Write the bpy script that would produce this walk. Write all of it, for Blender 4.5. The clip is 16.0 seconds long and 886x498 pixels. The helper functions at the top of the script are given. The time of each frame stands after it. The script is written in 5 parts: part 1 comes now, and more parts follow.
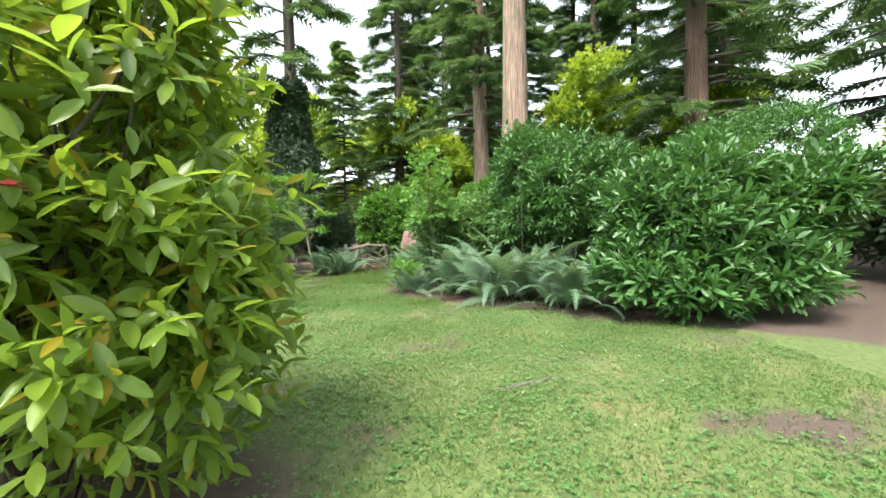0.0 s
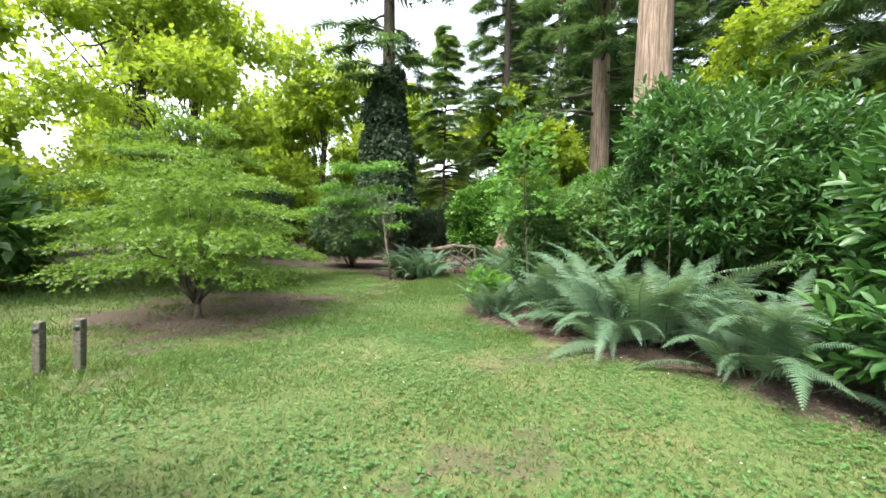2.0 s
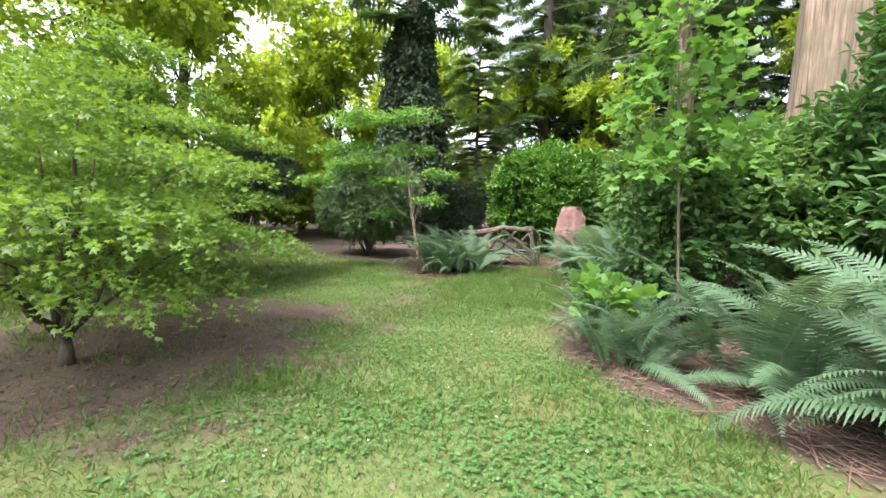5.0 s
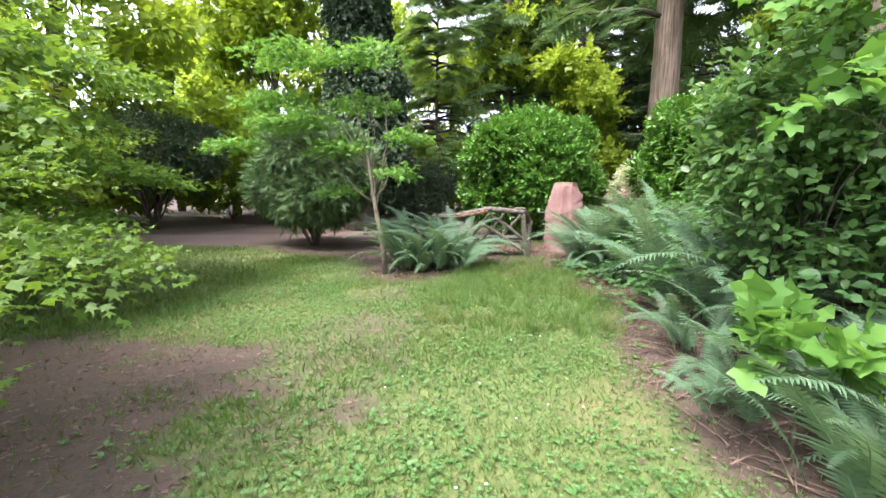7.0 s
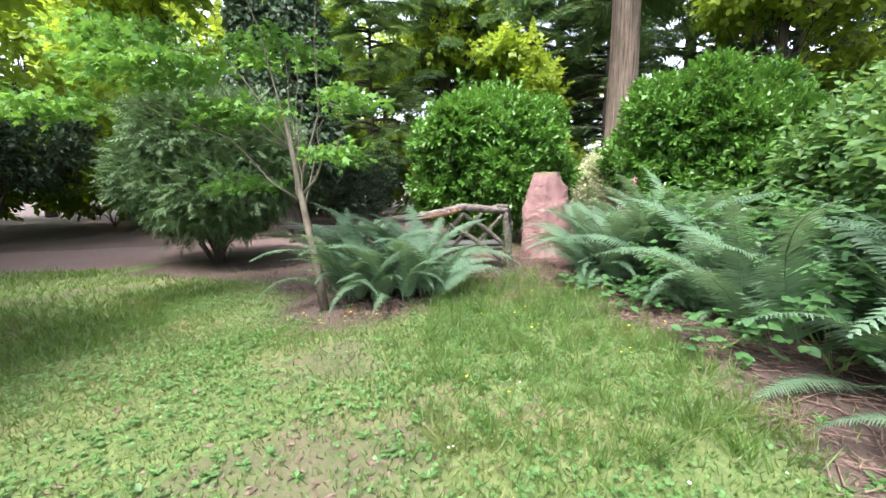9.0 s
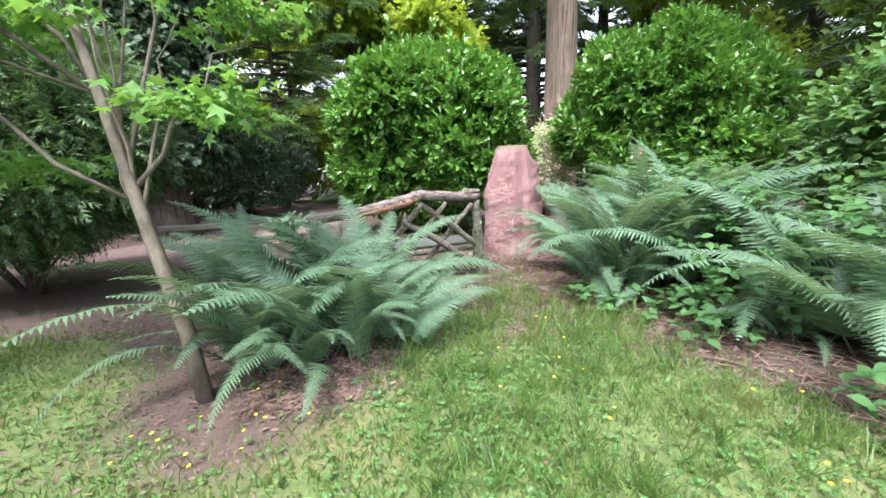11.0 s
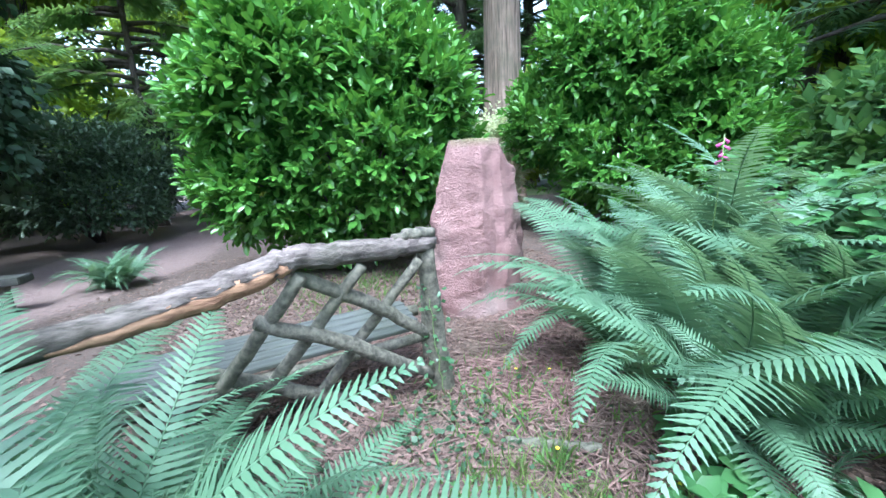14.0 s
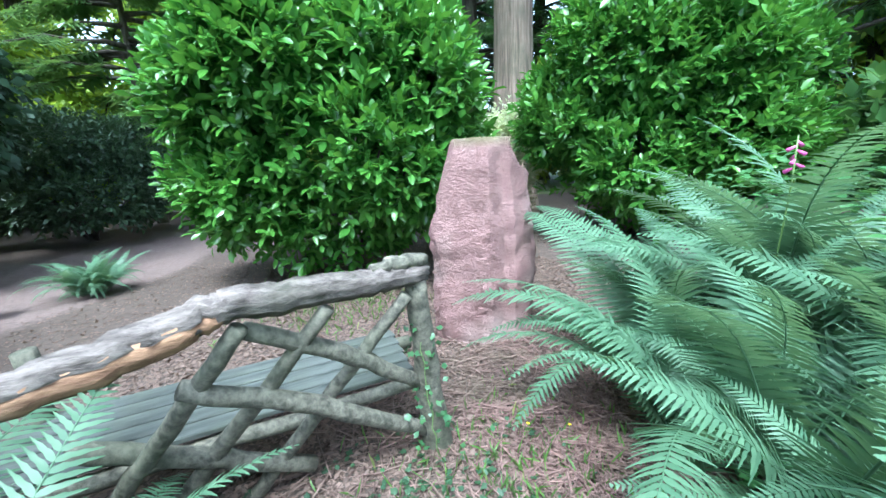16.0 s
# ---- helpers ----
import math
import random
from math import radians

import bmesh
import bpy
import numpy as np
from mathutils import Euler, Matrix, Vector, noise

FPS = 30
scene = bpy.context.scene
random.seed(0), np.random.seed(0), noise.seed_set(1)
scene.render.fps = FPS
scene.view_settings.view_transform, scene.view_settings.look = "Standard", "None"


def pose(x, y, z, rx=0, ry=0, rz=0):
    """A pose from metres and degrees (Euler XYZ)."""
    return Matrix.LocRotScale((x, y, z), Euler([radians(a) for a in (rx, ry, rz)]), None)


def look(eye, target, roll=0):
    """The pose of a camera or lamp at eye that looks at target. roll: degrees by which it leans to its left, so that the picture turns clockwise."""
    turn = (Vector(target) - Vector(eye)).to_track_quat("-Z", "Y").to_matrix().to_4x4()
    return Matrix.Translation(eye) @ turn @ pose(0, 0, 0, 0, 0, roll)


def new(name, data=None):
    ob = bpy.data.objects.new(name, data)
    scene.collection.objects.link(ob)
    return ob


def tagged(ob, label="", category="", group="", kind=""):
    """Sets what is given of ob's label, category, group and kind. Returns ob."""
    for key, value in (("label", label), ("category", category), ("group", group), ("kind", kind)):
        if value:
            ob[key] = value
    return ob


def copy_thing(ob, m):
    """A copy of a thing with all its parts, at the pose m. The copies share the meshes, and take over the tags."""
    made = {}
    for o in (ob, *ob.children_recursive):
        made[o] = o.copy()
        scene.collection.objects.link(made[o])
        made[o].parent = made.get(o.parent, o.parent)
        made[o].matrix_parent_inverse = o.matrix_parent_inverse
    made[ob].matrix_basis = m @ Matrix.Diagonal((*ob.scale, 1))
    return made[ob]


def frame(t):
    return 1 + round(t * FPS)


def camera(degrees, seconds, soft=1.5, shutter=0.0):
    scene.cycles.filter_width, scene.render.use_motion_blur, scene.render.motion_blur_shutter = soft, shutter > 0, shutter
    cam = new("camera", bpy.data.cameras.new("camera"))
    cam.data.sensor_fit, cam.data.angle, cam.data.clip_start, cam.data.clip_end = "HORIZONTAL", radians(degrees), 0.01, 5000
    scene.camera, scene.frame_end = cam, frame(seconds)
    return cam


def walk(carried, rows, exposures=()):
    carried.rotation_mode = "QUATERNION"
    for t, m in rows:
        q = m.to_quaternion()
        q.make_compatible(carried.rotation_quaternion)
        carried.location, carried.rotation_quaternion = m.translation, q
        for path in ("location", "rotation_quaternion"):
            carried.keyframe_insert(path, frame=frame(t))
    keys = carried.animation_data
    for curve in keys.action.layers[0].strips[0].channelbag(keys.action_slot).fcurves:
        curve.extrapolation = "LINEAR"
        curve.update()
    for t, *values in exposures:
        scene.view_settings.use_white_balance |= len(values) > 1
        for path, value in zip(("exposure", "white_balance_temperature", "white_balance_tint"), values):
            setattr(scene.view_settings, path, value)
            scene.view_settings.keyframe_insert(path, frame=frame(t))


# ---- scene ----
cam = camera(96.3, 16.0)
METRES, EYE, TILT, LEAN, TURN = 16.5, 1.6, -2.5, 1.0, 0.0
ROWS = [
    (0.0, 0.0, 0.0, 0.0, -0.0, 0.0, -0.0),
    (0.5, 0.0174, 0.0425, 0.0039, 4.3, -0.25, -0.74),
    (1.0, 0.0211, 0.086, 0.0066, 8.54, -0.47, -1.48),
    (1.5, 0.0214, 0.1282, 0.0079, 12.27, -0.57, -2.18),
    (2.0, 0.0119, 0.1658, 0.01, 15.2, -0.57, -2.71),
    (2.5, -0.0006, 0.2034, 0.0108, 17.17, -0.56, -3.06),
    (3.0, -0.0178, 0.2386, 0.0112, 18.24, -0.52, -3.19),
    (3.5, -0.0345, 0.2693, 0.0113, 18.79, -0.73, -3.21),
    (4.0, -0.0492, 0.3016, 0.0104, 18.81, -1.56, -3.15),
    (6.5, -0.1365, 0.466, 0.0079, 14.24, -5.4, -2.11),
    (7.0, -0.1505, 0.4989, 0.0079, 11.47, -5.74, -1.82),
    (7.5, -0.1637, 0.5329, 0.0095, 8.91, -6.01, -1.48),
    (8.0, -0.1754, 0.5671, 0.0097, 6.93, -6.09, -1.27),
    (8.5, -0.1864, 0.6016, 0.0086, 4.7, -6.0, -0.99),
    (9.0, -0.202, 0.6305, 0.009, 1.71, -5.91, -0.6),
    (11.5, -0.2264, 0.7759, 0.0156, -12.47, -9.2, 1.89),
    (12.0, -0.2215, 0.8049, 0.0175, -14.66, -9.35, 2.2),
    (12.5, -0.217, 0.8313, 0.0194, -16.85, -9.36, 2.51),
    (13.0, -0.2104, 0.8566, 0.0232, -18.68, -9.31, 2.86),
    (13.5, -0.2012, 0.8807, 0.0265, -19.85, -9.16, 2.95),
    (14.0, -0.1926, 0.9008, 0.0271, -20.33, -9.06, 3.06),
    (14.5, -0.1821, 0.914, 0.028, -20.66, -9.21, 3.07),
    (15.0, -0.1743, 0.9227, 0.0299, -20.75, -9.45, 2.98),
    (15.5, -0.1755, 0.9266, 0.031, -20.28, -9.58, 2.8),
    (16.0, -0.1782, 0.9291, 0.0319, -19.17, -9.59, 2.61),
]
walk(cam, [(t, pose(0, 0, EYE, TILT, LEAN, TURN) @ pose(METRES * x, METRES * y, METRES * z, 90 + pitch, roll, yaw)) for t, x, y, z, yaw, pitch, roll in ROWS],
     exposures=[(0.0, 2.2, 6700, 8), (3.5, 2.1, 6700, 10), (6.5, 2.45, 6500, 17), (9.0, 2.5, 6250, 17), (11.5, 2.55, 5800, 20), (13.0, 2.6, 5000, 13), (16.0, 2.6, 4950, -2)])

# ---- light: a bright high sky and the sun through the trees ----
SUN_BEARING, SUN_HEIGHT = 206.0, 60.0
world = bpy.data.worlds.new("sky")
scene.world = world
world.use_nodes = True
wn = world.node_tree
sky = wn.nodes.new("ShaderNodeTexSky")
sky.sky_type, sky.sun_disc = "NISHITA", False
sky.sun_elevation, sky.sun_rotation = radians(SUN_HEIGHT), radians(SUN_BEARING)
sky.air_density, sky.dust_density, sky.ozone_density = 1.0, 3.0, 0.6
wn.nodes["Background"].inputs["Strength"].default_value = 0.15
haze = wn.nodes.new("ShaderNodeHueSaturation")
haze.inputs["Saturation"].default_value, haze.inputs["Value"].default_value = 0.45, 1.15
wn.links.new(sky.outputs[0], haze.inputs["Color"])
wn.links.new(haze.outputs[0], wn.nodes["Background"].inputs[0])
sun = new("sun", bpy.data.lights.new("sun", "SUN"))
sun.data.energy, sun.data.angle, sun.data.color = 1.4, radians(16.0), (1.0, 0.95, 0.84)
b, e = radians(SUN_BEARING), radians(SUN_HEIGHT)
sun.matrix_world = look((60 * math.sin(b) * math.cos(e), 60 * math.cos(b) * math.cos(e), 60 * math.sin(e)), (0, 0, 0))


# ---- materials ----
def base_material(name):
    m = bpy.data.materials.new(name)
    m.use_nodes = True
    return m, m.node_tree.nodes, m.node_tree.links, m.node_tree.nodes["Principled BSDF"]


def mix_colour(nodes, links, fac, a, b):
    n = nodes.new("ShaderNodeMix")
    n.data_type = "RGBA"
    for sock, v in ((n.inputs[0], fac), (n.inputs[6], a), (n.inputs[7], b)):
        if hasattr(v, "is_linked"):
            links.new(v, sock)
        elif isinstance(v, tuple):
            sock.default_value = (*v, 1)
        else:
            sock.default_value = v
    return n.outputs[2]


def ramp(nodes, links, src, lo, hi):
    n = nodes.new("ShaderNodeMapRange")
    links.new(src, n.inputs[0])
    n.inputs[1].default_value, n.inputs[2].default_value = lo, hi
    return n.outputs[0]


def noise_out(nodes, links, scale, detail=4, rough=0.6, stretch=None):
    n = nodes.new("ShaderNodeTexNoise")
    n.inputs["Scale"].default_value, n.inputs["Detail"].default_value, n.inputs["Roughness"].default_value = scale, detail, rough
    tc = nodes.new("ShaderNodeTexCoord")
    if stretch:
        mp = nodes.new("ShaderNodeMapping")
        mp.inputs["Scale"].default_value = stretch
        links.new(tc.outputs["Object"], mp.inputs[0])
        links.new(mp.outputs[0], n.inputs["Vector"])
    else:
        links.new(tc.outputs["Object"], n.inputs["Vector"])
    return n.outputs[0]


def bump(nodes, links, src, bsdf, strength, distance):
    n = nodes.new("ShaderNodeBump")
    n.inputs["Strength"].default_value, n.inputs["Distance"].default_value = strength, distance
    links.new(src, n.inputs["Height"])
    links.new(n.outputs[0], bsdf.inputs["Normal"])


def leaf_material(name, dark, light, rough=0.45, through_light=0.3, odd=None, odd_share=0.04, patch=None):
    """Leaves: hue by leaf, paler patches over the plant, light passing through the blade."""
    m, nodes, links, bsdf = base_material(name)
    geo = nodes.new("ShaderNodeNewGeometry")
    big = noise_out(nodes, links, 1.6, 3)
    col = mix_colour(nodes, links, geo.outputs["Random Per Island"], dark, light)
    col = mix_colour(nodes, links, ramp(nodes, links, big, 0.35, 0.7), col, mix_colour(nodes, links, 0.5, dark, light))
    if odd:
        pick = nodes.new("ShaderNodeMath")
        pick.operation = "GREATER_THAN"
        frac = nodes.new("ShaderNodeMath")
        frac.operation = "MULTIPLY"
        frac.inputs[1].default_value = 37.0
        fr = nodes.new("ShaderNodeMath")
        fr.operation = "FRACT"
        links.new(geo.outputs["Random Per Island"], frac.inputs[0])
        links.new(frac.outputs[0], fr.inputs[0])
        links.new(fr.outputs[0], pick.inputs[0])
        pick.inputs[1].default_value = 1 - odd_share
        col = mix_colour(nodes, links, pick.outputs[0], col, odd)
    if patch:
        for scale, lo, hi, tint in patch:
            col = mix_colour(nodes, links, ramp(nodes, links, noise_out(nodes, links, scale, 4), lo, hi), col, tint)
    links.new(col, bsdf.inputs["Base Color"])
    bsdf.inputs["Roughness"].default_value = rough
    bsdf.inputs["Specular IOR Level"].default_value = 0.5
    tr = nodes.new("ShaderNodeBsdfTranslucent")
    warm = mix_colour(nodes, links, 0.45, col, tuple(min(1, c * 1.6) for c in (light[0] * 1.15, light[1], light[2] * 0.5)))
    links.new(warm, tr.inputs[0])
    mx = nodes.new("ShaderNodeMixShader")
    mx.inputs[0].default_value = through_light
    links.new(bsdf.outputs[0], mx.inputs[1])
    links.new(tr.outputs[0], mx.inputs[2])
    links.new(mx.outputs[0], nodes["Material Output"].inputs[0])
    return m


def bark_material(name, dark, light, scale=9.0, stretch=(1, 1, 0.12), depth=0.03, rough=0.9):
    m, nodes, links, bsdf = base_material(name)
    n1 = noise_out(nodes, links, scale, 6, 0.65, stretch)
    n2 = noise_out(nodes, links, 1.3, 3)
    col = mix_colour(nodes, links, ramp(nodes, links, n1, 0.36, 0.64), dark, light)
    col = mix_colour(nodes, links, ramp(nodes, links, n2, 0.45, 0.8), col, tuple(0.5 * (a + b) for a, b in zip(dark, (0.12, 0.14, 0.08))))
    links.new(col, bsdf.inputs["Base Color"])
    bsdf.inputs["Roughness"].default_value = rough
    bump(nodes, links, n1, bsdf, 0.9, depth)
    return m


LAUREL = leaf_material("laurel_leaf", (0.032, 0.105, 0.016), (0.115, 0.27, 0.040), 0.27, 0.25)
LAUREL_DARK = leaf_material("dark_laurel_leaf", (0.026, 0.082, 0.024), (0.075, 0.19, 0.044), 0.42, 0.28)
RHODO = leaf_material("rhododendron_leaf", (0.065, 0.145, 0.024), (0.21, 0.32, 0.045), 0.34, 0.55, (0.33, 0.26, 0.03), 0.09)
DARKSHRUB = leaf_material("dark_shrub_leaf", (0.032, 0.066, 0.034), (0.075, 0.125, 0.058), 0.4, 0.2)
MAPLE = leaf_material("maple_leaf", (0.056, 0.138, 0.021), (0.152, 0.265, 0.040), 0.5, 0.45)
SYCAMORE = leaf_material("sycamore_leaf", (0.07, 0.18, 0.035), (0.14, 0.30, 0.06), 0.5, 0.45)
BEECH = leaf_material("beech_leaf", (0.15, 0.25, 0.025), (0.30, 0.42, 0.05), 0.5, 0.5)
SHRUB = leaf_material("shrub_leaf", (0.055, 0.14, 0.042), (0.13, 0.25, 0.075), 0.42, 0.4)
FERN = leaf_material("fern_frond", (0.058, 0.125, 0.072), (0.145, 0.245, 0.145), 0.5, 0.35)
CONIFER = leaf_material("conifer_needles", (0.045, 0.105, 0.042), (0.11, 0.20, 0.070), 0.55, 0.3)
YEW = leaf_material("yew_needles", (0.045, 0.10, 0.040), (0.10, 0.18, 0.065), 0.6, 0.2)
IVY = leaf_material("ivy_leaf", (0.018, 0.046, 0.022), (0.048, 0.094, 0.040), 0.55, 0.2)
IVY_YOUNG = leaf_material("young_ivy_leaf", (0.03, 0.085, 0.035), (0.075, 0.16, 0.06), 0.35, 0.2)
# near-white leaf colour, standing in for the glaring light between the laurels
SUN_PAINTED_LEAF = leaf_material("sun_painted_leaf", (0.22, 0.28, 0.14), (0.62, 0.66, 0.50), 0.5, 0.4)
FIR = leaf_material("young_fir_needles", (0.08, 0.165, 0.055), (0.19, 0.31, 0.10), 0.55, 0.4)
BRAMBLE = leaf_material("bramble_leaf", (0.038, 0.115, 0.036), (0.098, 0.22, 0.074), 0.45, 0.35)
GRASS = leaf_material("grass_blade", (0.052, 0.125, 0.024), (0.13, 0.225, 0.050), 0.5, 0.4, (0.21, 0.21, 0.08), 0.06, [(7.0, 0.52, 0.62, (0.045, 0.085, 0.022)), (1.1, 0.56, 0.68, (0.15, 0.17, 0.055))])
CLOVER = leaf_material("clover_leaf", (0.045, 0.125, 0.036), (0.12, 0.245, 0.070), 0.5, 0.35)
LITTER = leaf_material("dead_leaf", (0.060, 0.038, 0.031), (0.215, 0.148, 0.120), 0.8, 0.1)
STICK = bark_material("dead_stick", (0.10, 0.055, 0.048), (0.23, 0.145, 0.125), 20, (1, 1, 1), 0.004)
BARK_PALE = bark_material("pale_redwood_bark", (0.085, 0.058, 0.043), (0.33, 0.245, 0.19), 20, (1, 1, 0.05))
BARK_RED = bark_material("red_redwood_bark", (0.055, 0.030, 0.022), (0.20, 0.125, 0.095), 20, (1, 1, 0.05))
BARK_DARK = bark_material("dark_bark", (0.03, 0.024, 0.02), (0.10, 0.08, 0.065), 9)
BARK_SMOOTH = bark_material("smooth_young_bark", (0.075, 0.062, 0.045), (0.17, 0.15, 0.11), 14, (1, 1, 0.5), 0.004, 0.8)
WOOD = bark_material("weathered_wood", (0.045, 0.042, 0.032), (0.165, 0.15, 0.115), 26, (1, 1, 1), 0.012, 0.85)
PALE_WOOD = bark_material("bleached_split_wood", (0.045, 0.034, 0.030), (0.205, 0.168, 0.152), 34, (0.2, 1, 1), 0.014, 0.85)
ORANGE_WOOD = bark_material("fresh_orange_split_wood", (0.13, 0.065, 0.035), (0.29, 0.165, 0.095), 40, (0.15, 1, 1), 0.01, 0.8)
SLAT_WOOD = bark_material("grey_green_slat", (0.026, 0.029, 0.027), (0.080, 0.086, 0.080), 22, (0.15, 1, 1), 0.004, 0.8)
BLACK_WOOD = bark_material("black_plank", (0.012, 0.012, 0.012), (0.04, 0.04, 0.04), 20, (0.2, 1, 1), 0.004, 0.6)


def stone_material():
    m, nodes, links, bsdf = base_material("pink_sandstone")
    n1 = noise_out(nodes, links, 3.0, 5)
    n2 = noise_out(nodes, links, 26.0, 5, 0.7, (1, 1, 1.9))
    n3 = noise_out(nodes, links, 1.1, 2)
    col = mix_colour(nodes, links, ramp(nodes, links, n1, 0.3, 0.7), (0.195, 0.108, 0.102), (0.345, 0.210, 0.200))
    col = mix_colour(nodes, links, ramp(nodes, links, n2, 0.35, 0.65), mix_colour(nodes, links, 0.45, col, (0.20, 0.10, 0.09)), col)
    col = mix_colour(nodes, links, ramp(nodes, links, n3, 0.5, 0.75), col, (0.34, 0.27, 0.24))
    geo = nodes.new("ShaderNodeSeparateXYZ")
    tc = nodes.new("ShaderNodeTexCoord")
    links.new(tc.outputs["Object"], geo.inputs[0])
    moss = nodes.new("ShaderNodeMath")
    moss.operation = "MULTIPLY"
    links.new(ramp(nodes, links, geo.outputs[2], 1.60, 1.70), moss.inputs[0])
    links.new(ramp(nodes, links, n1, 0.35, 0.6), moss.inputs[1])
    col = mix_colour(nodes, links, moss.outputs[0], col, (0.15, 0.15, 0.06))
    links.new(col, bsdf.inputs["Base Color"])
    bsdf.inputs["Roughness"].default_value = 0.9
    bump(nodes, links, n2, bsdf, 1.0, 0.045)
    return m


STONE = stone_material()


def ground_material():
    m, nodes, links, bsdf = base_material("garden_ground")
    soil = nodes.new("ShaderNodeAttribute")
    soil.attribute_name = "soil"
    path = nodes.new("ShaderNodeAttribute")
    path.attribute_name = "path"
    n1 = noise_out(nodes, links, 0.9, 5)
    n2 = noise_out(nodes, links, 14.0, 6, 0.7)
    n3 = noise_out(nodes, links, 60.0, 4, 0.7)
    turf = mix_colour(nodes, links, ramp(nodes, links, n2, 0.35, 0.65), (0.050, 0.082, 0.022), (0.115, 0.155, 0.045))
    turf = mix_colour(nodes, links, ramp(nodes, links, n1, 0.52, 0.72), turf, (0.15, 0.14, 0.06))
    earth = mix_colour(nodes, links, ramp(nodes, links, n2, 0.3, 0.7), (0.034, 0.025, 0.020), (0.098, 0.070, 0.058))
    earth = mix_colour(nodes, links, ramp(nodes, links, n3, 0.45, 0.7), earth, (0.10, 0.068, 0.052))
    dirt = mix_colour(nodes, links, ramp(nodes, links, n2, 0.3, 0.7), (0.100, 0.070, 0.063), (0.175, 0.124, 0.112))
    def edge(att):
        a = nodes.new("ShaderNodeMath")
        a.operation = "ADD"
        links.new(att.outputs["Fac"], a.inputs[0])
        s = nodes.new("ShaderNodeMath")
        s.operation = "MULTIPLY_ADD"
        links.new(n2, s.inputs[0])
        s.inputs[1].default_value, s.inputs[2].default_value = 0.6, -0.3
        links.new(s.outputs[0], a.inputs[1])
        return ramp(nodes, links, a.outputs[0], 0.35, 0.65)
    col = mix_colour(nodes, links, edge(soil), turf, earth)
    col = mix_colour(nodes, links, edge(path), col, dirt)
    links.new(col, bsdf.inputs["Base Color"])
    bsdf.inputs["Roughness"].default_value = 0.95
    bump(nodes, links, n2, bsdf, 0.7, 0.03)
    return m


GROUND = ground_material()


def plain(name, colour, rough=0.5):
    m, nodes, links, bsdf = base_material(name)
    n = noise_out(nodes, links, 60.0, 3)
    links.new(mix_colour(nodes, links, n, tuple(c * 0.8 for c in colour), colour), bsdf.inputs["Base Color"])
    bsdf.inputs["Roughness"].default_value = rough
    return m


YELLOW = plain("yellow_petal", (0.85, 0.62, 0.02))
WHITE = plain("white_petal", (0.75, 0.76, 0.72))
PINK = plain("pink_petal", (0.62, 0.10, 0.36))
RED = plain("red_petal", (0.45, 0.03, 0.05))
STEM_GREEN = plain("green_stem", (0.14, 0.22, 0.06))
LABEL_GREY = plain("label_plate", (0.02, 0.03, 0.03), 0.4)


# ---- mesh helpers ----
def mesh_from(name, V, F, material, smooth=False):
    V, F = np.asarray(V, dtype=np.float32), np.asarray(F, dtype=np.int32)
    me = bpy.data.meshes.new(name)
    me.vertices.add(len(V))
    me.vertices.foreach_set("co", V.ravel())
    k = F.shape[1]
    me.loops.add(F.size)
    me.loops.foreach_set("vertex_index", F.ravel())
    me.polygons.add(len(F))
    me.polygons.foreach_set("loop_start", np.arange(0, F.size, k, dtype=np.int32))
    me.polygons.foreach_set("loop_total", np.full(len(F), k, dtype=np.int32))
    if smooth:
        me.polygons.foreach_set("use_smooth", np.ones(len(F), dtype=bool))
    me.update(calc_edges=True)
    me.materials.append(material)
    return me


def part(name, mesh, parent, label="", m=None):
    ob = new(name, mesh)
    ob.parent = parent
    if m is not None:
        ob.matrix_basis = m
    return tagged(ob, label)


def thing(name, label, category, m=None, group="", kind="", mesh=None):
    ob = new(name, mesh)
    if m is not None:
        ob.matrix_basis = m
    return tagged(ob, label, category, group, kind)


def join(pieces):
    """Vertices and faces of several pieces as one."""
    n, VV, FF = 0, [], []
    for V, F in pieces:
        VV.append(V)
        FF.append(np.asarray(F) + n)
        n += len(V)
    return np.vstack(VV), np.vstack(FF)


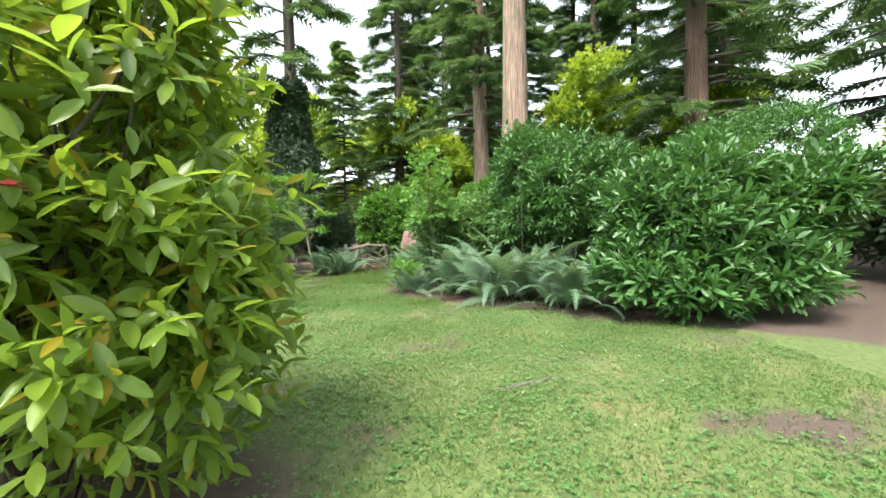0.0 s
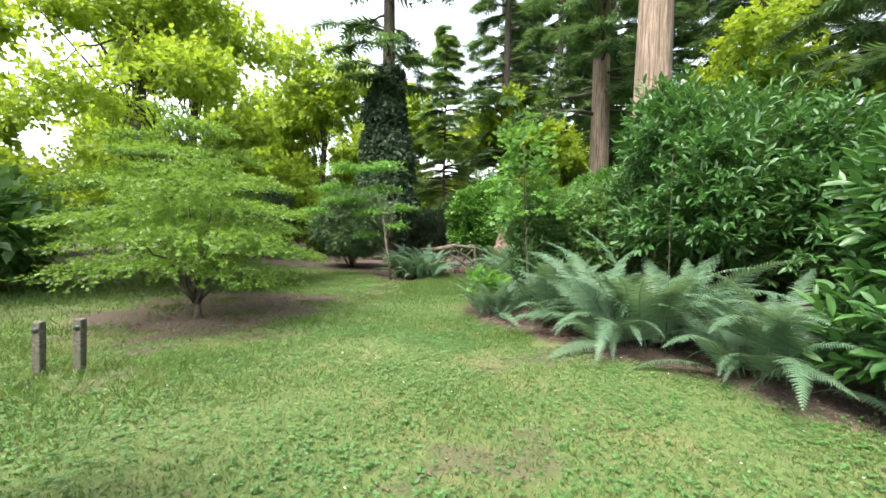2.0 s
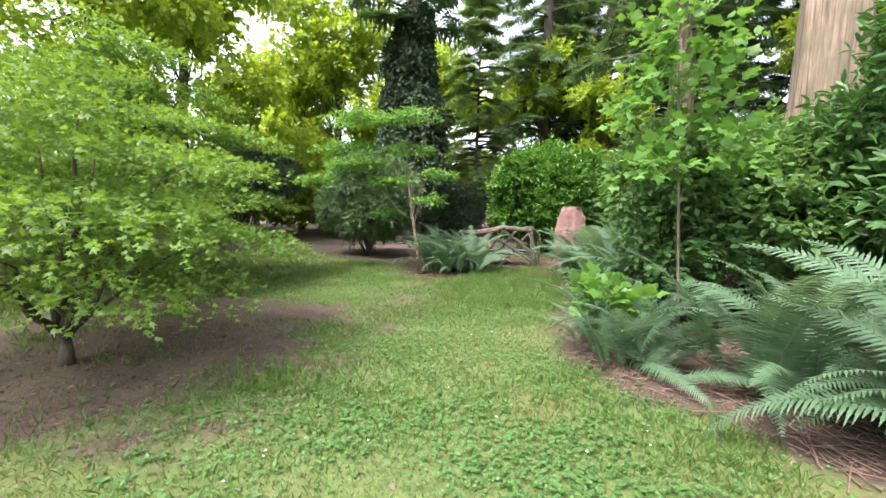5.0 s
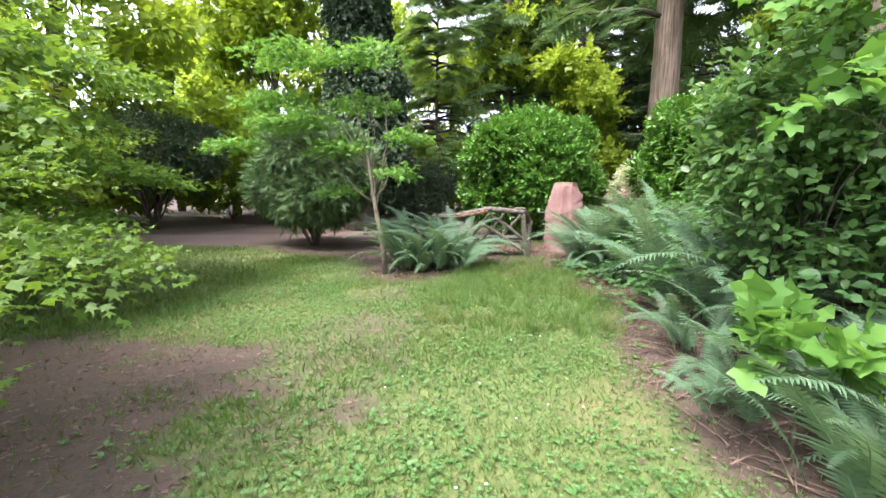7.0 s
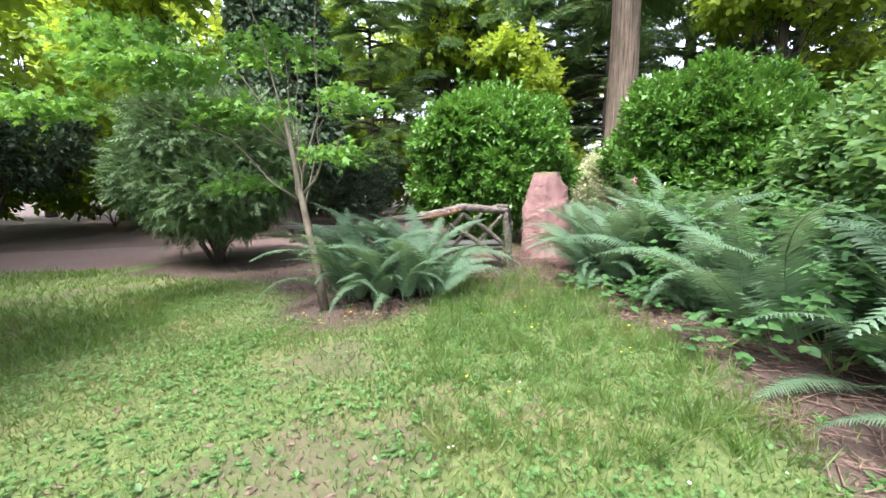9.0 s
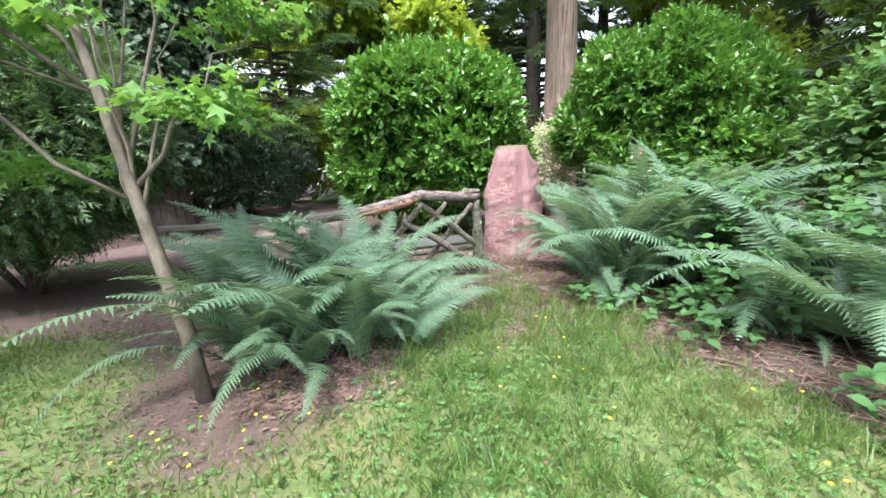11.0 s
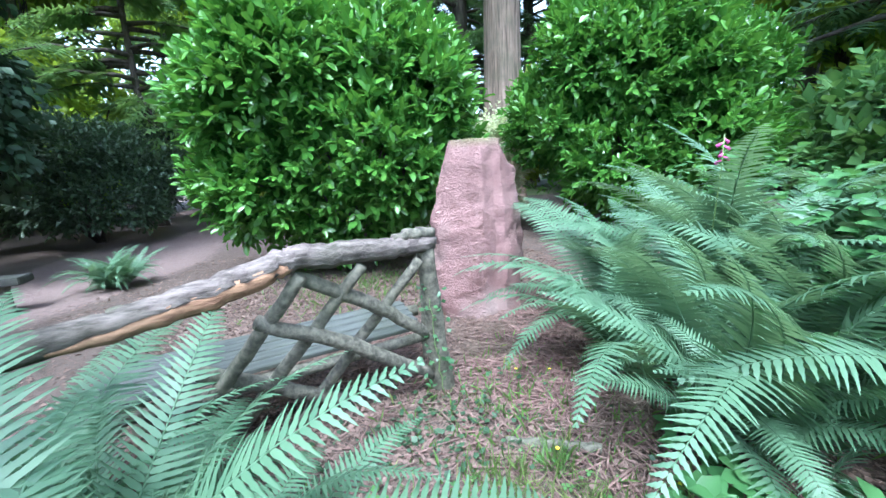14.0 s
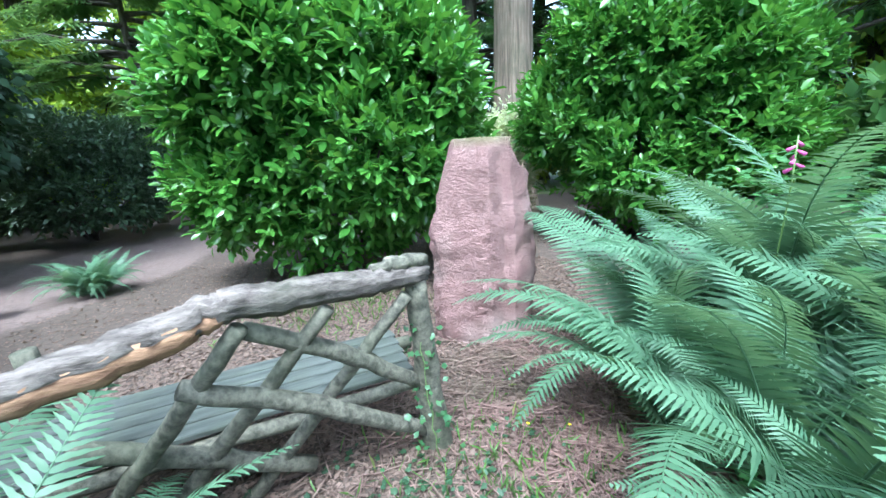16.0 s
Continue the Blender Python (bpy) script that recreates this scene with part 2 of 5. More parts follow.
def tube(points, radii, sides=8, wobble=0.0, rng=None, flat=1.0):
    """A closed bent stem of quads through the points."""
    P = np.asarray(points, float)
    R = np.interp(np.linspace(0, 1, len(P)), np.linspace(0, 1, len(radii)), radii)
    T = np.gradient(P, axis=0)
    T /= np.linalg.norm(T, axis=1)[:, None] + 1e-9
    ref = np.array([0.0, 0, 1]) if abs(T[:, 2]).mean() < 0.8 else np.array([1.0, 0, 0])
    A = np.cross(T, ref)
    A /= np.linalg.norm(A, axis=1)[:, None] + 1e-9
    B = np.cross(A, T)
    ang = np.linspace(0, 2 * np.pi, sides, endpoint=False)
    rr = R[:, None] * np.ones(sides)
    if wobble and rng is not None:
        rr = rr * (1 + wobble * rng.standard_normal(sides)[None, :] + wobble * 0.2 * rng.standard_normal(rr.shape))
    V = P[:, None, :] + rr[..., None] * (np.cos(ang)[None, :, None] * A[:, None, :] * flat + np.sin(ang)[None, :, None] * B[:, None, :])
    n = len(P)
    i, j = np.meshgrid(np.arange(n - 1), np.arange(sides), indexing="ij")
    j2 = (j + 1) % sides
    F = np.stack([i * sides + j, i * sides + j2, (i + 1) * sides + j2, (i + 1) * sides + j], -1).reshape(-1, 4)
    caps = []
    VV = [V.reshape(-1, 3), P[:1], P[-1:]]
    c0, c1 = n * sides, n * sides + 1
    for k in range(0, sides, 2):
        a, b2, c = k, (k + 1) % sides, (k + 2) % sides
        caps.append((c0, c, b2, a))
        o = (n - 1) * sides
        caps.append((c1, o + a, o + b2, o + c))
    return np.vstack(VV), np.vstack([F, np.array(caps)])


def bent(a, b, n=8, sag=0.0, rng=None, jitter=0.0):
    a, b = np.asarray(a, float), np.asarray(b, float)
    s = np.linspace(0, 1, n)[:, None]
    P = a + (b - a) * s
    P[:, 2] += sag * np.sin(np.pi * s[:, 0])
    if rng is not None and jitter:
        J = rng.standard_normal((n, 3)) * jitter
        J[0] = J[-1] = 0
        P += J
    return P


# leaf outlines: x across, y along, z out of the blade
T_OVAL = (np.array([(0, 0, 0), (-0.5, 0.45, 0.06), (0, 1, -0.12), (0.5, 0.45, 0.06), (0, 0.5, 0.0)]),
          np.array([(0, 4, 1), (1, 4, 2), (4, 3, 2), (0, 3, 4)]))
T_LONG = (np.array([(0, 0, 0), (-0.42, 0.3, 0.05), (-0.46, 0.62, 0.04), (0, 1, -0.14), (0.46, 0.62, 0.04), (0.42, 0.3, 0.05), (0, 0.48, -0.02)]),
          np.array([(0, 6, 1), (1, 6, 2), (2, 6, 3), (3, 6, 4), (4, 6, 5), (5, 6, 0)]))
T_LAUREL = (np.array([(0, 0, 0), (-0.26, 0.16, 0.035), (-0.46, 0.42, 0.06), (-0.44, 0.70, 0.035), (-0.20, 0.92, -0.05), (0, 1, -0.10), (0.20, 0.92, -0.05), (0.44, 0.70, 0.035), (0.46, 0.42, 0.06), (0.26, 0.16, 0.035), (0, 0.5, -0.01)]),
            np.array([(10, (k + 1) % 10, k) for k in range(10)]))
T_KITE = (np.array([(0, 0, 0), (-0.5, 0.5, 0.08), (0, 1, -0.05), (0.5, 0.5, 0.08)]), np.array([(0, 2, 1), (0, 3, 2)]))


def palmate(lobes, cut):
    pts = [(0, 0.0, 0)]
    angs = np.linspace(-2.1, 2.1, lobes)
    for i, a in enumerate(angs):
        r = 0.62 * (1 - 0.22 * abs(a))
        pts.append((r * math.sin(a), 0.38 + r * math.cos(a), -0.08 * abs(a)))
        if i < lobes - 1:
            mid = (a + angs[i + 1]) / 2
            pts.append((cut * math.sin(mid), 0.38 + cut * math.cos(mid), 0.03))
    pts.append((0, 0.38, 0))
    c, n = len(pts) - 1, len(pts)
    tris = [(c, i, i + 1) for i in range(1, n - 2)] + [(0, 1, c), (0, c, n - 2)]
    return np.array(pts), np.array(tris)


T_MAPLE, T_SYC = palmate(5, 0.2), palmate(5, 0.36)


def comb(pairs, width):
    V, F = [], []
    for k in range(pairs):
        y0, y1 = k / pairs, (k + 0.75) / pairs
        w = 0.5 * width * (1 - 0.6 * abs(2 * (k / pairs) - 0.6))
        for s in (-1, 1):
            n = len(V)
            V += [(0, y0, 0), (0, y1, 0), (s * w, y1 + 0.16, -0.05)]
            F.append((n, n + 1, n + 2) if s < 0 else (n, n + 2, n + 1))
    return np.array(V, float), np.array(F)


T_SPRAY = comb(4, 1.5)
T_NEEDLE = comb(4, 0.9)


def unit(v):
    return v / (np.linalg.norm(v, axis=-1, keepdims=True) + 1e-9)


def scatter(template, P, D, N, L, W):
    """The outline set at every point P, along D, facing N, with lengths L and widths W."""
    TV, TF = template
    D = unit(D)
    S = unit(np.cross(D, N))
    N = np.cross(S, D)
    V = (P[:, None, :] + S[:, None, :] * (TV[None, :, 0, None] * W[:, None, None])
         + D[:, None, :] * (TV[None, :, 1, None] * L[:, None, None]) + N[:, None, :] * (TV[None, :, 2, None] * L[:, None, None]))
    F = TF[None] + (np.arange(len(P)) * len(TV))[:, None, None]
    return V.reshape(-1, 3), F.reshape(-1, 3)


def sphere(rng, n):
    return unit(rng.standard_normal((n, 3)))


def shell_points(rng, lumps, n, inner=0.72, outer=1.04, low=-0.75):
    """Twig ends on the outside of a heap of ellipsoids (x, y, z, rx, ry, rz), with the way outwards."""
    Q = np.array(lumps, float)
    w = (Q[:, 3] * Q[:, 4] + Q[:, 3] * Q[:, 5])
    PP, DD = [], []
    got = 0
    while got < n:
        k = rng.choice(len(Q), size=n, p=w / w.sum())
        d = sphere(rng, n)
        u = rng.uniform(inner, outer, n) ** 0.8
        u *= np.where(rng.uniform(0, 1, n) < 0.10, rng.uniform(1.05, 1.22, n), 1.0)
        P = Q[k, :3] + Q[k, 3:] * d * u[:, None]
        keep = d[:, 2] > low
        for q in Q:
            r = np.linalg.norm((P - q[:3]) / q[3:], axis=1)
            keep &= r > inner - 0.02
        keep &= P[:, 2] > 0.08
        PP.append(P[keep])
        DD.append(unit(d[keep] / Q[k[keep], 3:]))
        got += keep.sum()
    return np.vstack(PP)[:n], np.vstack(DD)[:n]


def twig_leaves(rng, P, D, k, twig, template, L, W, spread=0.9, lift=0.25, droop=0.15, flat=0.6):
    """k leaves round each of the twigs that start at P and go along D."""
    n = len(P)
    D = unit(D + np.array([0, 0, lift]) + 0.35 * rng.standard_normal((n, 3)))
    side = unit(np.cross(D, sphere(rng, n)))
    other = np.cross(D, side)
    VV = []
    s = np.linspace(0.05, 1.0, k)
    pos, ways, nrm = [], [], []
    for i in range(k):
        a = i * 2.4 + rng.uniform(0, 0.6, n)
        out = side * np.cos(a)[:, None] + other * np.sin(a)[:, None]
        sp = spread * (1.15 - 0.55 * s[i]) * rng.uniform(0.75, 1.25, n)
        w = D * np.cos(sp)[:, None] + out * np.sin(sp)[:, None]
        w[:, 2] -= droop * rng.uniform(0.3, 1.7, n)
        pos.append(P + D * (twig * (s[i] - 0.6)))
        ways.append(w)
        nrm.append(D * (1 - flat) + np.array([0, 0, flat]) + 0.25 * rng.standard_normal((n, 3)))
    P2, D2, N2 = np.vstack(pos), np.vstack(ways), np.vstack(nrm)
    sc = rng.uniform(0.65, 1.2, len(P2))
    return scatter(template, P2, D2, N2, L * sc, W * sc * rng.uniform(0.85, 1.15, len(P2)))


def limbs_to(rng, lumps, foot, r0, count, sides=5, along=None):
    """Bent stems from the foot out to the heap's twig ends."""
    P, D = shell_points(rng, lumps, count, 0.55, 0.9, -0.3)
    out = []
    for p in P:
        a = np.array(foot) + np.array([rng.uniform(-1, 1), rng.uniform(-1, 1), 0]) * r0 * 1.5
        if along is not None:
            q = rng.uniform(max(0, len(along) - 3), len(along) - 1)
            a = np.array([np.interp(q, np.arange(len(along)), [t[c2] for t in along]) for c2 in range(3)])
        mid = a * 0.5 + p * 0.5 + np.array([0, 0, 0.12 * np.linalg.norm(p - a)])
        s = np.linspace(0, 1, 7)[:, None]
        pts = (1 - s) ** 2 * a + 2 * s * (1 - s) * mid + s * s * p
        pts[1:-1] += rng.standard_normal((5, 3)) * 0.02 * np.linalg.norm(p - a)
        out.append(tube(pts, [r0 * rng.uniform(0.4, 0.8), r0 * 0.15], sides))
    return out


# ---- the ground: one sheet, with turf, bare soil and the dirt path ----
BED_EDGE = [(9.0, 4.7), (5.6, 5.3), (4.0, 6.5), (2.7, 7.1), (1.2, 8.2), (-1.1, 9.7), (-1.6, 11.2), (-1.45, 12.6), (-1.35, 14.0), (-1.75, 15.6), (-2.2, 16.4), (-3.0, 16.1), (-4.0, 14.6), (-5.3, 14.5), (-6.0, 16.0), (-9.0, 16.8)]
PATH_LINE = [(-40.0, 13.0), (-22.0, 15.2), (-14.0, 17.4), (-10.4, 18.8), (-7.8, 20.3), (-6.3, 23.5), (-6.2, 27.5), (-8.5, 33.0), (-15.0, 42.0), (-22.0, 60.0)]


def segment_distance(X, Y, line):
    best = np.full(X.shape, 1e9)
    for (ax, ay), (bx, by) in zip(line[:-1], line[1:]):
        dx, dy = bx - ax, by - ay
        t = np.clip(((X - ax) * dx + (Y - ay) * dy) / (dx * dx + dy * dy), 0, 1)
        best = np.minimum(best, np.hypot(X - ax - t * dx, Y - ay - t * dy))
    return best


def inside(X, Y, poly):
    c = np.zeros(X.shape, bool)
    for (ax, ay), (bx, by) in zip(poly, poly[1:] + poly[:1]):
        cross = ((ay > Y) != (by > Y)) & (X < (bx - ax) * (Y - ay) / (by - ay + 1e-12) + ax)
        c ^= cross
    return c


def ripple(X, Y):
    return (np.sin(X * 1.7 + 0.6 * np.sin(Y * 1.3)) + np.sin(Y * 2.1 + 1.1 * np.sin(X * 0.9 + 2)) + 0.7 * np.sin(3.3 * X - 2.7 * Y)) / 2.7


def soil_at(X, Y):
    d = segment_distance(X, Y, BED_EDGE)
    bed = inside(X, Y, BED_EDGE + [(-9.0, 30.0), (40.0, 30.0), (40.0, 4.7)])
    s = np.clip(0.5 + np.where(bed, d, -d) / 0.7 + 0.35 * ripple(X * 1.5, Y * 1.5), 0, 1)
    under = np.hypot((X + 5.9) / 2.5, (Y - 9.1) / 2.6)
    s = np.maximum(s, np.clip(1.9 - 1.6 * under + 0.45 * ripple(X * 2, Y * 2) + 0.2 * ripple(X * 6, Y * 6), 0, 0.85))
    worn = np.hypot((X + 4.0) / 0.9, (Y - 11.6) / 2.2)
    s = np.maximum(s, np.clip(1.0 - worn + 0.3 * ripple(X * 3, Y * 3) + 0.25 * ripple(X * 7, Y * 7), 0, 0.5))
    foot = np.hypot((X + 4.7) / 1.0, (Y - 14.9) / 0.9)
    s = np.maximum(s, np.clip(1.3 - foot + 0.3 * ripple(X * 3, Y * 3), 0, 0.85))
    thin = np.hypot((X + 2.4) / 1.5, (Y - 16.3) / 1.3)
    s = np.maximum(s, np.clip(1.1 - thin + 0.35 * ripple(X * 4, Y * 4), 0, 0.62))
    wood = (Y - 0.32 * (X + 12.0) - 18.5) / 1.2
    s = np.maximum(s, np.where(X < -9.0, np.clip(0.5 + wood + 0.3 * ripple(X, Y), 0, 0.9), 0))
    near = np.hypot((X - 2.8) / 1.3, (Y - 3.1) / 0.8)
    s = np.maximum(s, np.clip(0.9 - near + 0.3 * ripple(X * 4, Y * 4), 0, 0.8))
    s = np.maximum(s, np.clip(0.9 * ripple(X * 0.9 + 1, Y * 1.2 + 3) - 0.25 + 0.35 * ripple(X * 5, Y * 5), 0, 0.5))
    left = np.hypot((X + 1.8) / 1.3, (Y - 1.9) / 1.3)
    return np.maximum(s, np.clip(1.3 - left, 0, 1))


def path_at(X, Y):
    return np.clip(0.5 + (1.55 - segment_distance(X, Y, PATH_LINE) + 0.25 * ripple(X, Y)) / 0.8, 0, 1)


def height_at(X, Y):
    return 0.018 * ripple(X * 0.8, Y * 0.8) + 0.012 * ripple(X * 2.7 + 3, Y * 2.7)


def axis(lo, a, b2, hi, step):
    return np.concatenate([np.linspace(lo, a, 16)[:-1], np.arange(a, b2, step), np.linspace(b2, hi, 16)])


gx, gy = axis(-400, -24, 14, 400, 0.2), axis(-400, -4, 34, 400, 0.2)
GX, GY = np.meshgrid(gx, gy)
nx, ny = len(gx), len(gy)
gi, gj = np.meshgrid(np.arange(ny - 1), np.arange(nx - 1), indexing="ij")
GF = np.stack([gi * nx + gj, gi * nx + gj + 1, (gi + 1) * nx + gj + 1, (gi + 1) * nx + gj], -1).reshape(-1, 4)
ground_mesh = mesh_from("ground", np.stack([GX, GY, height_at(GX, GY)], -1).reshape(-1, 3), GF, GROUND, True)
for key, values in (("soil", soil_at(GX, GY)), ("path", path_at(GX, GY))):
    at = ground_mesh.attributes.new(key, "FLOAT", "POINT")
    at.data.foreach_set("value", values.ravel().astype(np.float32))
thing("ground", "mossy garden lawn with bare soil beds and a pink dirt path", "ground", kind="structure", mesh=ground_mesh)


# ---- shrubs ----
def shrub(name, label, category, foot, lumps, seed, material, twigs, per_twig, twig, template, L, W, stems=14, stem_r=0.04, bark=BARK_DARK, group="", **how):
    rng = np.random.default_rng(seed)
    low = how.pop("low", -0.75)
    ob = thing(name, label, category, pose(*foot), group)
    P, D = shell_points(rng, lumps, twigs, how.pop("inner", 0.72), 1.05, low)
    V, F = twig_leaves(rng, P, D, per_twig, twig, template, L, W, **how)
    part("crown", mesh_from("crown", V, F, material), ob)
    for V, F in limbs_to(rng, lumps, (0, 0, 0), stem_r, stems):
        part("stem", mesh_from("stem", V, F, bark, True), ob)
    return ob


def heap(rng_seed, rx, ry, z0, z1, extra=7, bulge=0.45, reach=0.62):
    """A lumpy rounded outline: one large body and bulges round it."""
    rng = np.random.default_rng(rng_seed)
    zc, rz = (z0 + z1) / 2, (z1 - z0) / 2
    core = 0.85 if reach < 0.7 else 0.78
    lumps = [(0, 0, zc, rx * core, ry * core, rz * (core + 0.05))]
    for k in range(extra):
        a, h = k * 2.4 + rng.uniform(0, 0.6), rng.uniform(-0.55, 0.75)
        c = math.sqrt(max(0.05, 1 - h * h))
        s = bulge * rng.uniform(0.75, 1.2)
        lumps.append((rx * reach * c * math.cos(a), ry * reach * c * math.sin(a), zc + rz * reach * h, rx * s, ry * s, rz * s))
    return lumps


# the two laurels behind the bench and the stone
shrub("laurel_bush", "large glossy bright green laurel bush behind the bench", "shrub", (-2.4, 21.2, 0), heap(3, 2.05, 1.9, -0.15, 4.3, 30, 0.27, 0.76), 31, LAUREL, 5600, 9, 0.34, T_LAUREL, 0.155, 0.074, low=-0.97, group="laurels", droop=-0.1, lift=0.3, flat=0.62)
shrub("laurel_bush", "large glossy bright green laurel bush beside the standing stone", "shrub", (3.0, 20.9, 0), heap(4, 2.35, 2.0, -0.15, 4.6, 30, 0.27, 0.76), 32, LAUREL, 6000, 9, 0.34, T_LAUREL, 0.155, 0.074, low=-0.97, group="laurels", droop=-0.1, lift=0.3, flat=0.62)
# the laurels along the bed
shrub("laurel_bush", "glossy spreading laurel bush over bare soil", "shrub", (4.5, 7.4, 0), [(0, 0, 1.5, 1.3, 1.2, 1.1), (-0.9, -0.3, 0.75, 0.9, 0.8, 0.7), (0.9, -0.3, 1.0, 1.1, 0.9, 0.8), (1.7, 0, 1.8, 1.1, 0.9, 0.8), (-0.55, 0.2, 2.0, 0.8, 0.8, 0.8), (0.5, 0.2, 2.5, 0.8, 0.8, 0.7), (-0.2, -0.8, 0.6, 0.8, 0.6, 0.6), (1.3, -0.6, 0.7, 0.8, 0.6, 0.55), (2.3, -0.2, 2.3, 0.8, 0.7, 0.6)], 33, LAUREL_DARK, 1900, 9, 0.42, T_LAUREL, 0.23, 0.082, group="laurels", droop=0.05, lift=0.6, inner=0.5)
shrub("laurel_bush", "tall dark green laurel bush behind the ferns", "shrub", (3.5, 11.6, 0), heap(6, 2.1, 1.9, 0.0, 4.9, 26, 0.27, 0.78), 34, LAUREL_DARK, 3800, 8, 0.40, T_LAUREL, 0.18, 0.06, group="laurels", droop=0.15, lift=0.5, inner=0.6)
shrub("laurel_bush", "tall blue-green shrub in deep shade", "shrub", (8.6, 11.4, 0), heap(7, 2.6, 2.3, 0.7, 5.0, 9), 35, LAUREL_DARK, 3000, 8, 0.34, T_OVAL, 0.13, 0.05, group="laurels")
shrub("rhododendron_bush", "tall rhododendron with yellowing leaves beside the lawn", "shrub", (-2.15, 2.15, 0), heap(8, 1.4, 1.35, -0.6, 3.9, 18, 0.32), 36, RHODO, 1650, 8, 0.28, T_LAUREL, 0.16, 0.058, stems=44, stem_r=0.03, lift=0.1, inner=0.35, low=-0.97, spread=1.1)
shrub("rhododendron_bush", "lower rhododendron growing against the tall one", "shrub", (-2.75, 3.1, 0), heap(18, 0.7, 0.7, -0.3, 2.9, 10, 0.36), 46, RHODO, 700, 8, 0.24, T_LONG, 0.13, 0.046, stems=20, stem_r=0.025, inner=0.5, low=-0.97, spread=1.1)
# bright gap beside the laurels: sun glare is painted into this shrub's leaf colour
shrub("sunlit_shrub", "shrub between the two laurels with bright sun painted into its leaves", "shrub", (1.1, 23.0, 0), heap(19, 0.7, 0.6, -0.1, 2.7, 8), 47, SUN_PAINTED_LEAF, 800, 8, 0.3, T_KITE, 0.09, 0.06, stems=8, stem_r=0.02)
# low growth between
shrub("leafy_shrub", "bushy green shrub among ferns at the lawn's edge", "shrub", (-0.2, 12.2, 0), heap(9, 0.75, 0.8, 0.1, 2.9, 8), 37, SHRUB, 850, 7, 0.32, T_LONG, 0.10, 0.062, stems=20, stem_r=0.02, inner=0.5)
shrub("leafy_shrub", "thick green shrub behind brambles and ferns", "shrub", (1.2, 13.2, 0), heap(10, 1.3, 1.5, 0.1, 3.0, 10, 0.36), 38, SHRUB, 1900, 7, 0.32, T_LONG, 0.12, 0.075, stems=20, stem_r=0.02)
shrub("leafy_shrub", "thick green shrub behind brambles and ferns", "shrub", (2.2, 15.3, 0), heap(11, 1.3, 1.3, 0.1, 3.0, 10, 0.36), 39, SHRUB, 1500, 7, 0.32, T_LONG, 0.12, 0.075, stems=20, stem_r=0.02)
# dark masses further off
shrub("yew_bush", "soft dark yew bush with bare stems at its foot", "shrub", (-7.95, 17.9, 0), heap(12, 1.6, 1.4, 0.4, 3.2, 9), 40, YEW, 4600, 7, 0.36, T_NEEDLE, 0.20, 0.13, stems=26, stem_r=0.045, low=-0.95)
shrub("dark_shrub", "dark rounded evergreen shrub by the path", "shrub", (-8.0, 27.4, 0), heap(13, 2.3, 1.9, 0.0, 3.1, 9), 41, DARKSHRUB, 3600, 7, 0.35, T_KITE, 0.16, 0.07)
shrub("dark_shrub", "dark spreading rhododendron across the path", "shrub", (-16.0, 20.6, 0), heap(15, 3.0, 2.2, 0.9, 4.3, 9), 43, DARKSHRUB, 3600, 7, 0.35, T_KITE, 0.16, 0.07, stem_r=0.08)


# ---- ferns ----
def frond_mesh(seed, e0, e1, length=1.5, pairs=50, teeth=6):
    """One arching frond: the midrib, and leaflets with lobed edges on both sides."""
    rng = np.random.default_rng(seed)
    n = 40
    s = np.linspace(0, 1, n)
    el = np.radians(e0 + (e1 - e0) * s ** 1.25)
    yaw = np.radians(rng.uniform(-12, 12)) * s
    step = length / (n - 1)
    T = np.stack([np.sin(yaw) * np.cos(el), np.cos(yaw) * np.cos(el), np.sin(el)], -1)
    P = np.vstack([[0, 0, 0], np.cumsum(T[:-1] * step, axis=0)])
    V, F = [], []
    for k in range(pairs):
        u = 0.10 + 0.89 * k / (pairs - 1)
        p = np.array([np.interp(u, s, P[:, c]) for c in range(3)])
        t = unit(np.array([np.interp(u, s, T[:, c]) for c in range(3)]))
        w = (u - 0.05) / 0.95
        ln = length * 0.172 * (min(1, 0.35 + 2.2 * w) * (1 - w) ** 0.75 + 0.015)
        ln *= rng.uniform(0.92, 1.08)
        for sd in (-1, 1):
            side = np.array([sd * math.cos(yaw[0]), 0, 0.0])
            up = unit(np.cross(np.array([1.0, 0, 0]), t))
            d = unit(side + t * (0.22 + 0.5 * w) + up * rng.uniform(-0.10, 0.16))
            wid = length / pairs * 0.47 * (0.65 + 0.35 * (1 - w))
            b0 = len(V)
            bend = rng.uniform(0.08, 0.28)
            for q in range(teeth + 1):
                f = q / teeth
                c = p + d * ln * f - up * bend * ln * f * f
                hw = wid * (1 - f ** 1.6) * (1.15 if q % 2 else 0.78) + 0.0008
                V += [c, c + t * hw + d * ln * 0.05, c - t * hw + d * ln * 0.05]
            for q in range(teeth):
                a = b0 + q * 3
                quads = ((a, a + 3, a + 4, a + 1), (a, a + 2, a + 5, a + 3))
                for (i, j, k2, l) in quads:
                    F += [(i, j, k2), (i, k2, l)] if sd > 0 else [(i, k2, j), (i, l, k2)]
    TV, TF = tube(P[::4], [0.007, 0.002], 4)
    tri = np.vstack([TF[:, [0, 1, 2]], TF[:, [0, 2, 3]]])
    V, F = join([(np.array(V), np.array(F)), (TV, tri)])
    return mesh_from("frond", V, F, FERN)


FRONDS = [frond_mesh(50 + i, e0, e1) for i, (e0, e1) in enumerate(((80, 0), (74, -24), (66, -42), (58, -56), (46, -50), (86, 25), (70, -14), (34, -38), (86, 2), (80, 18)))]


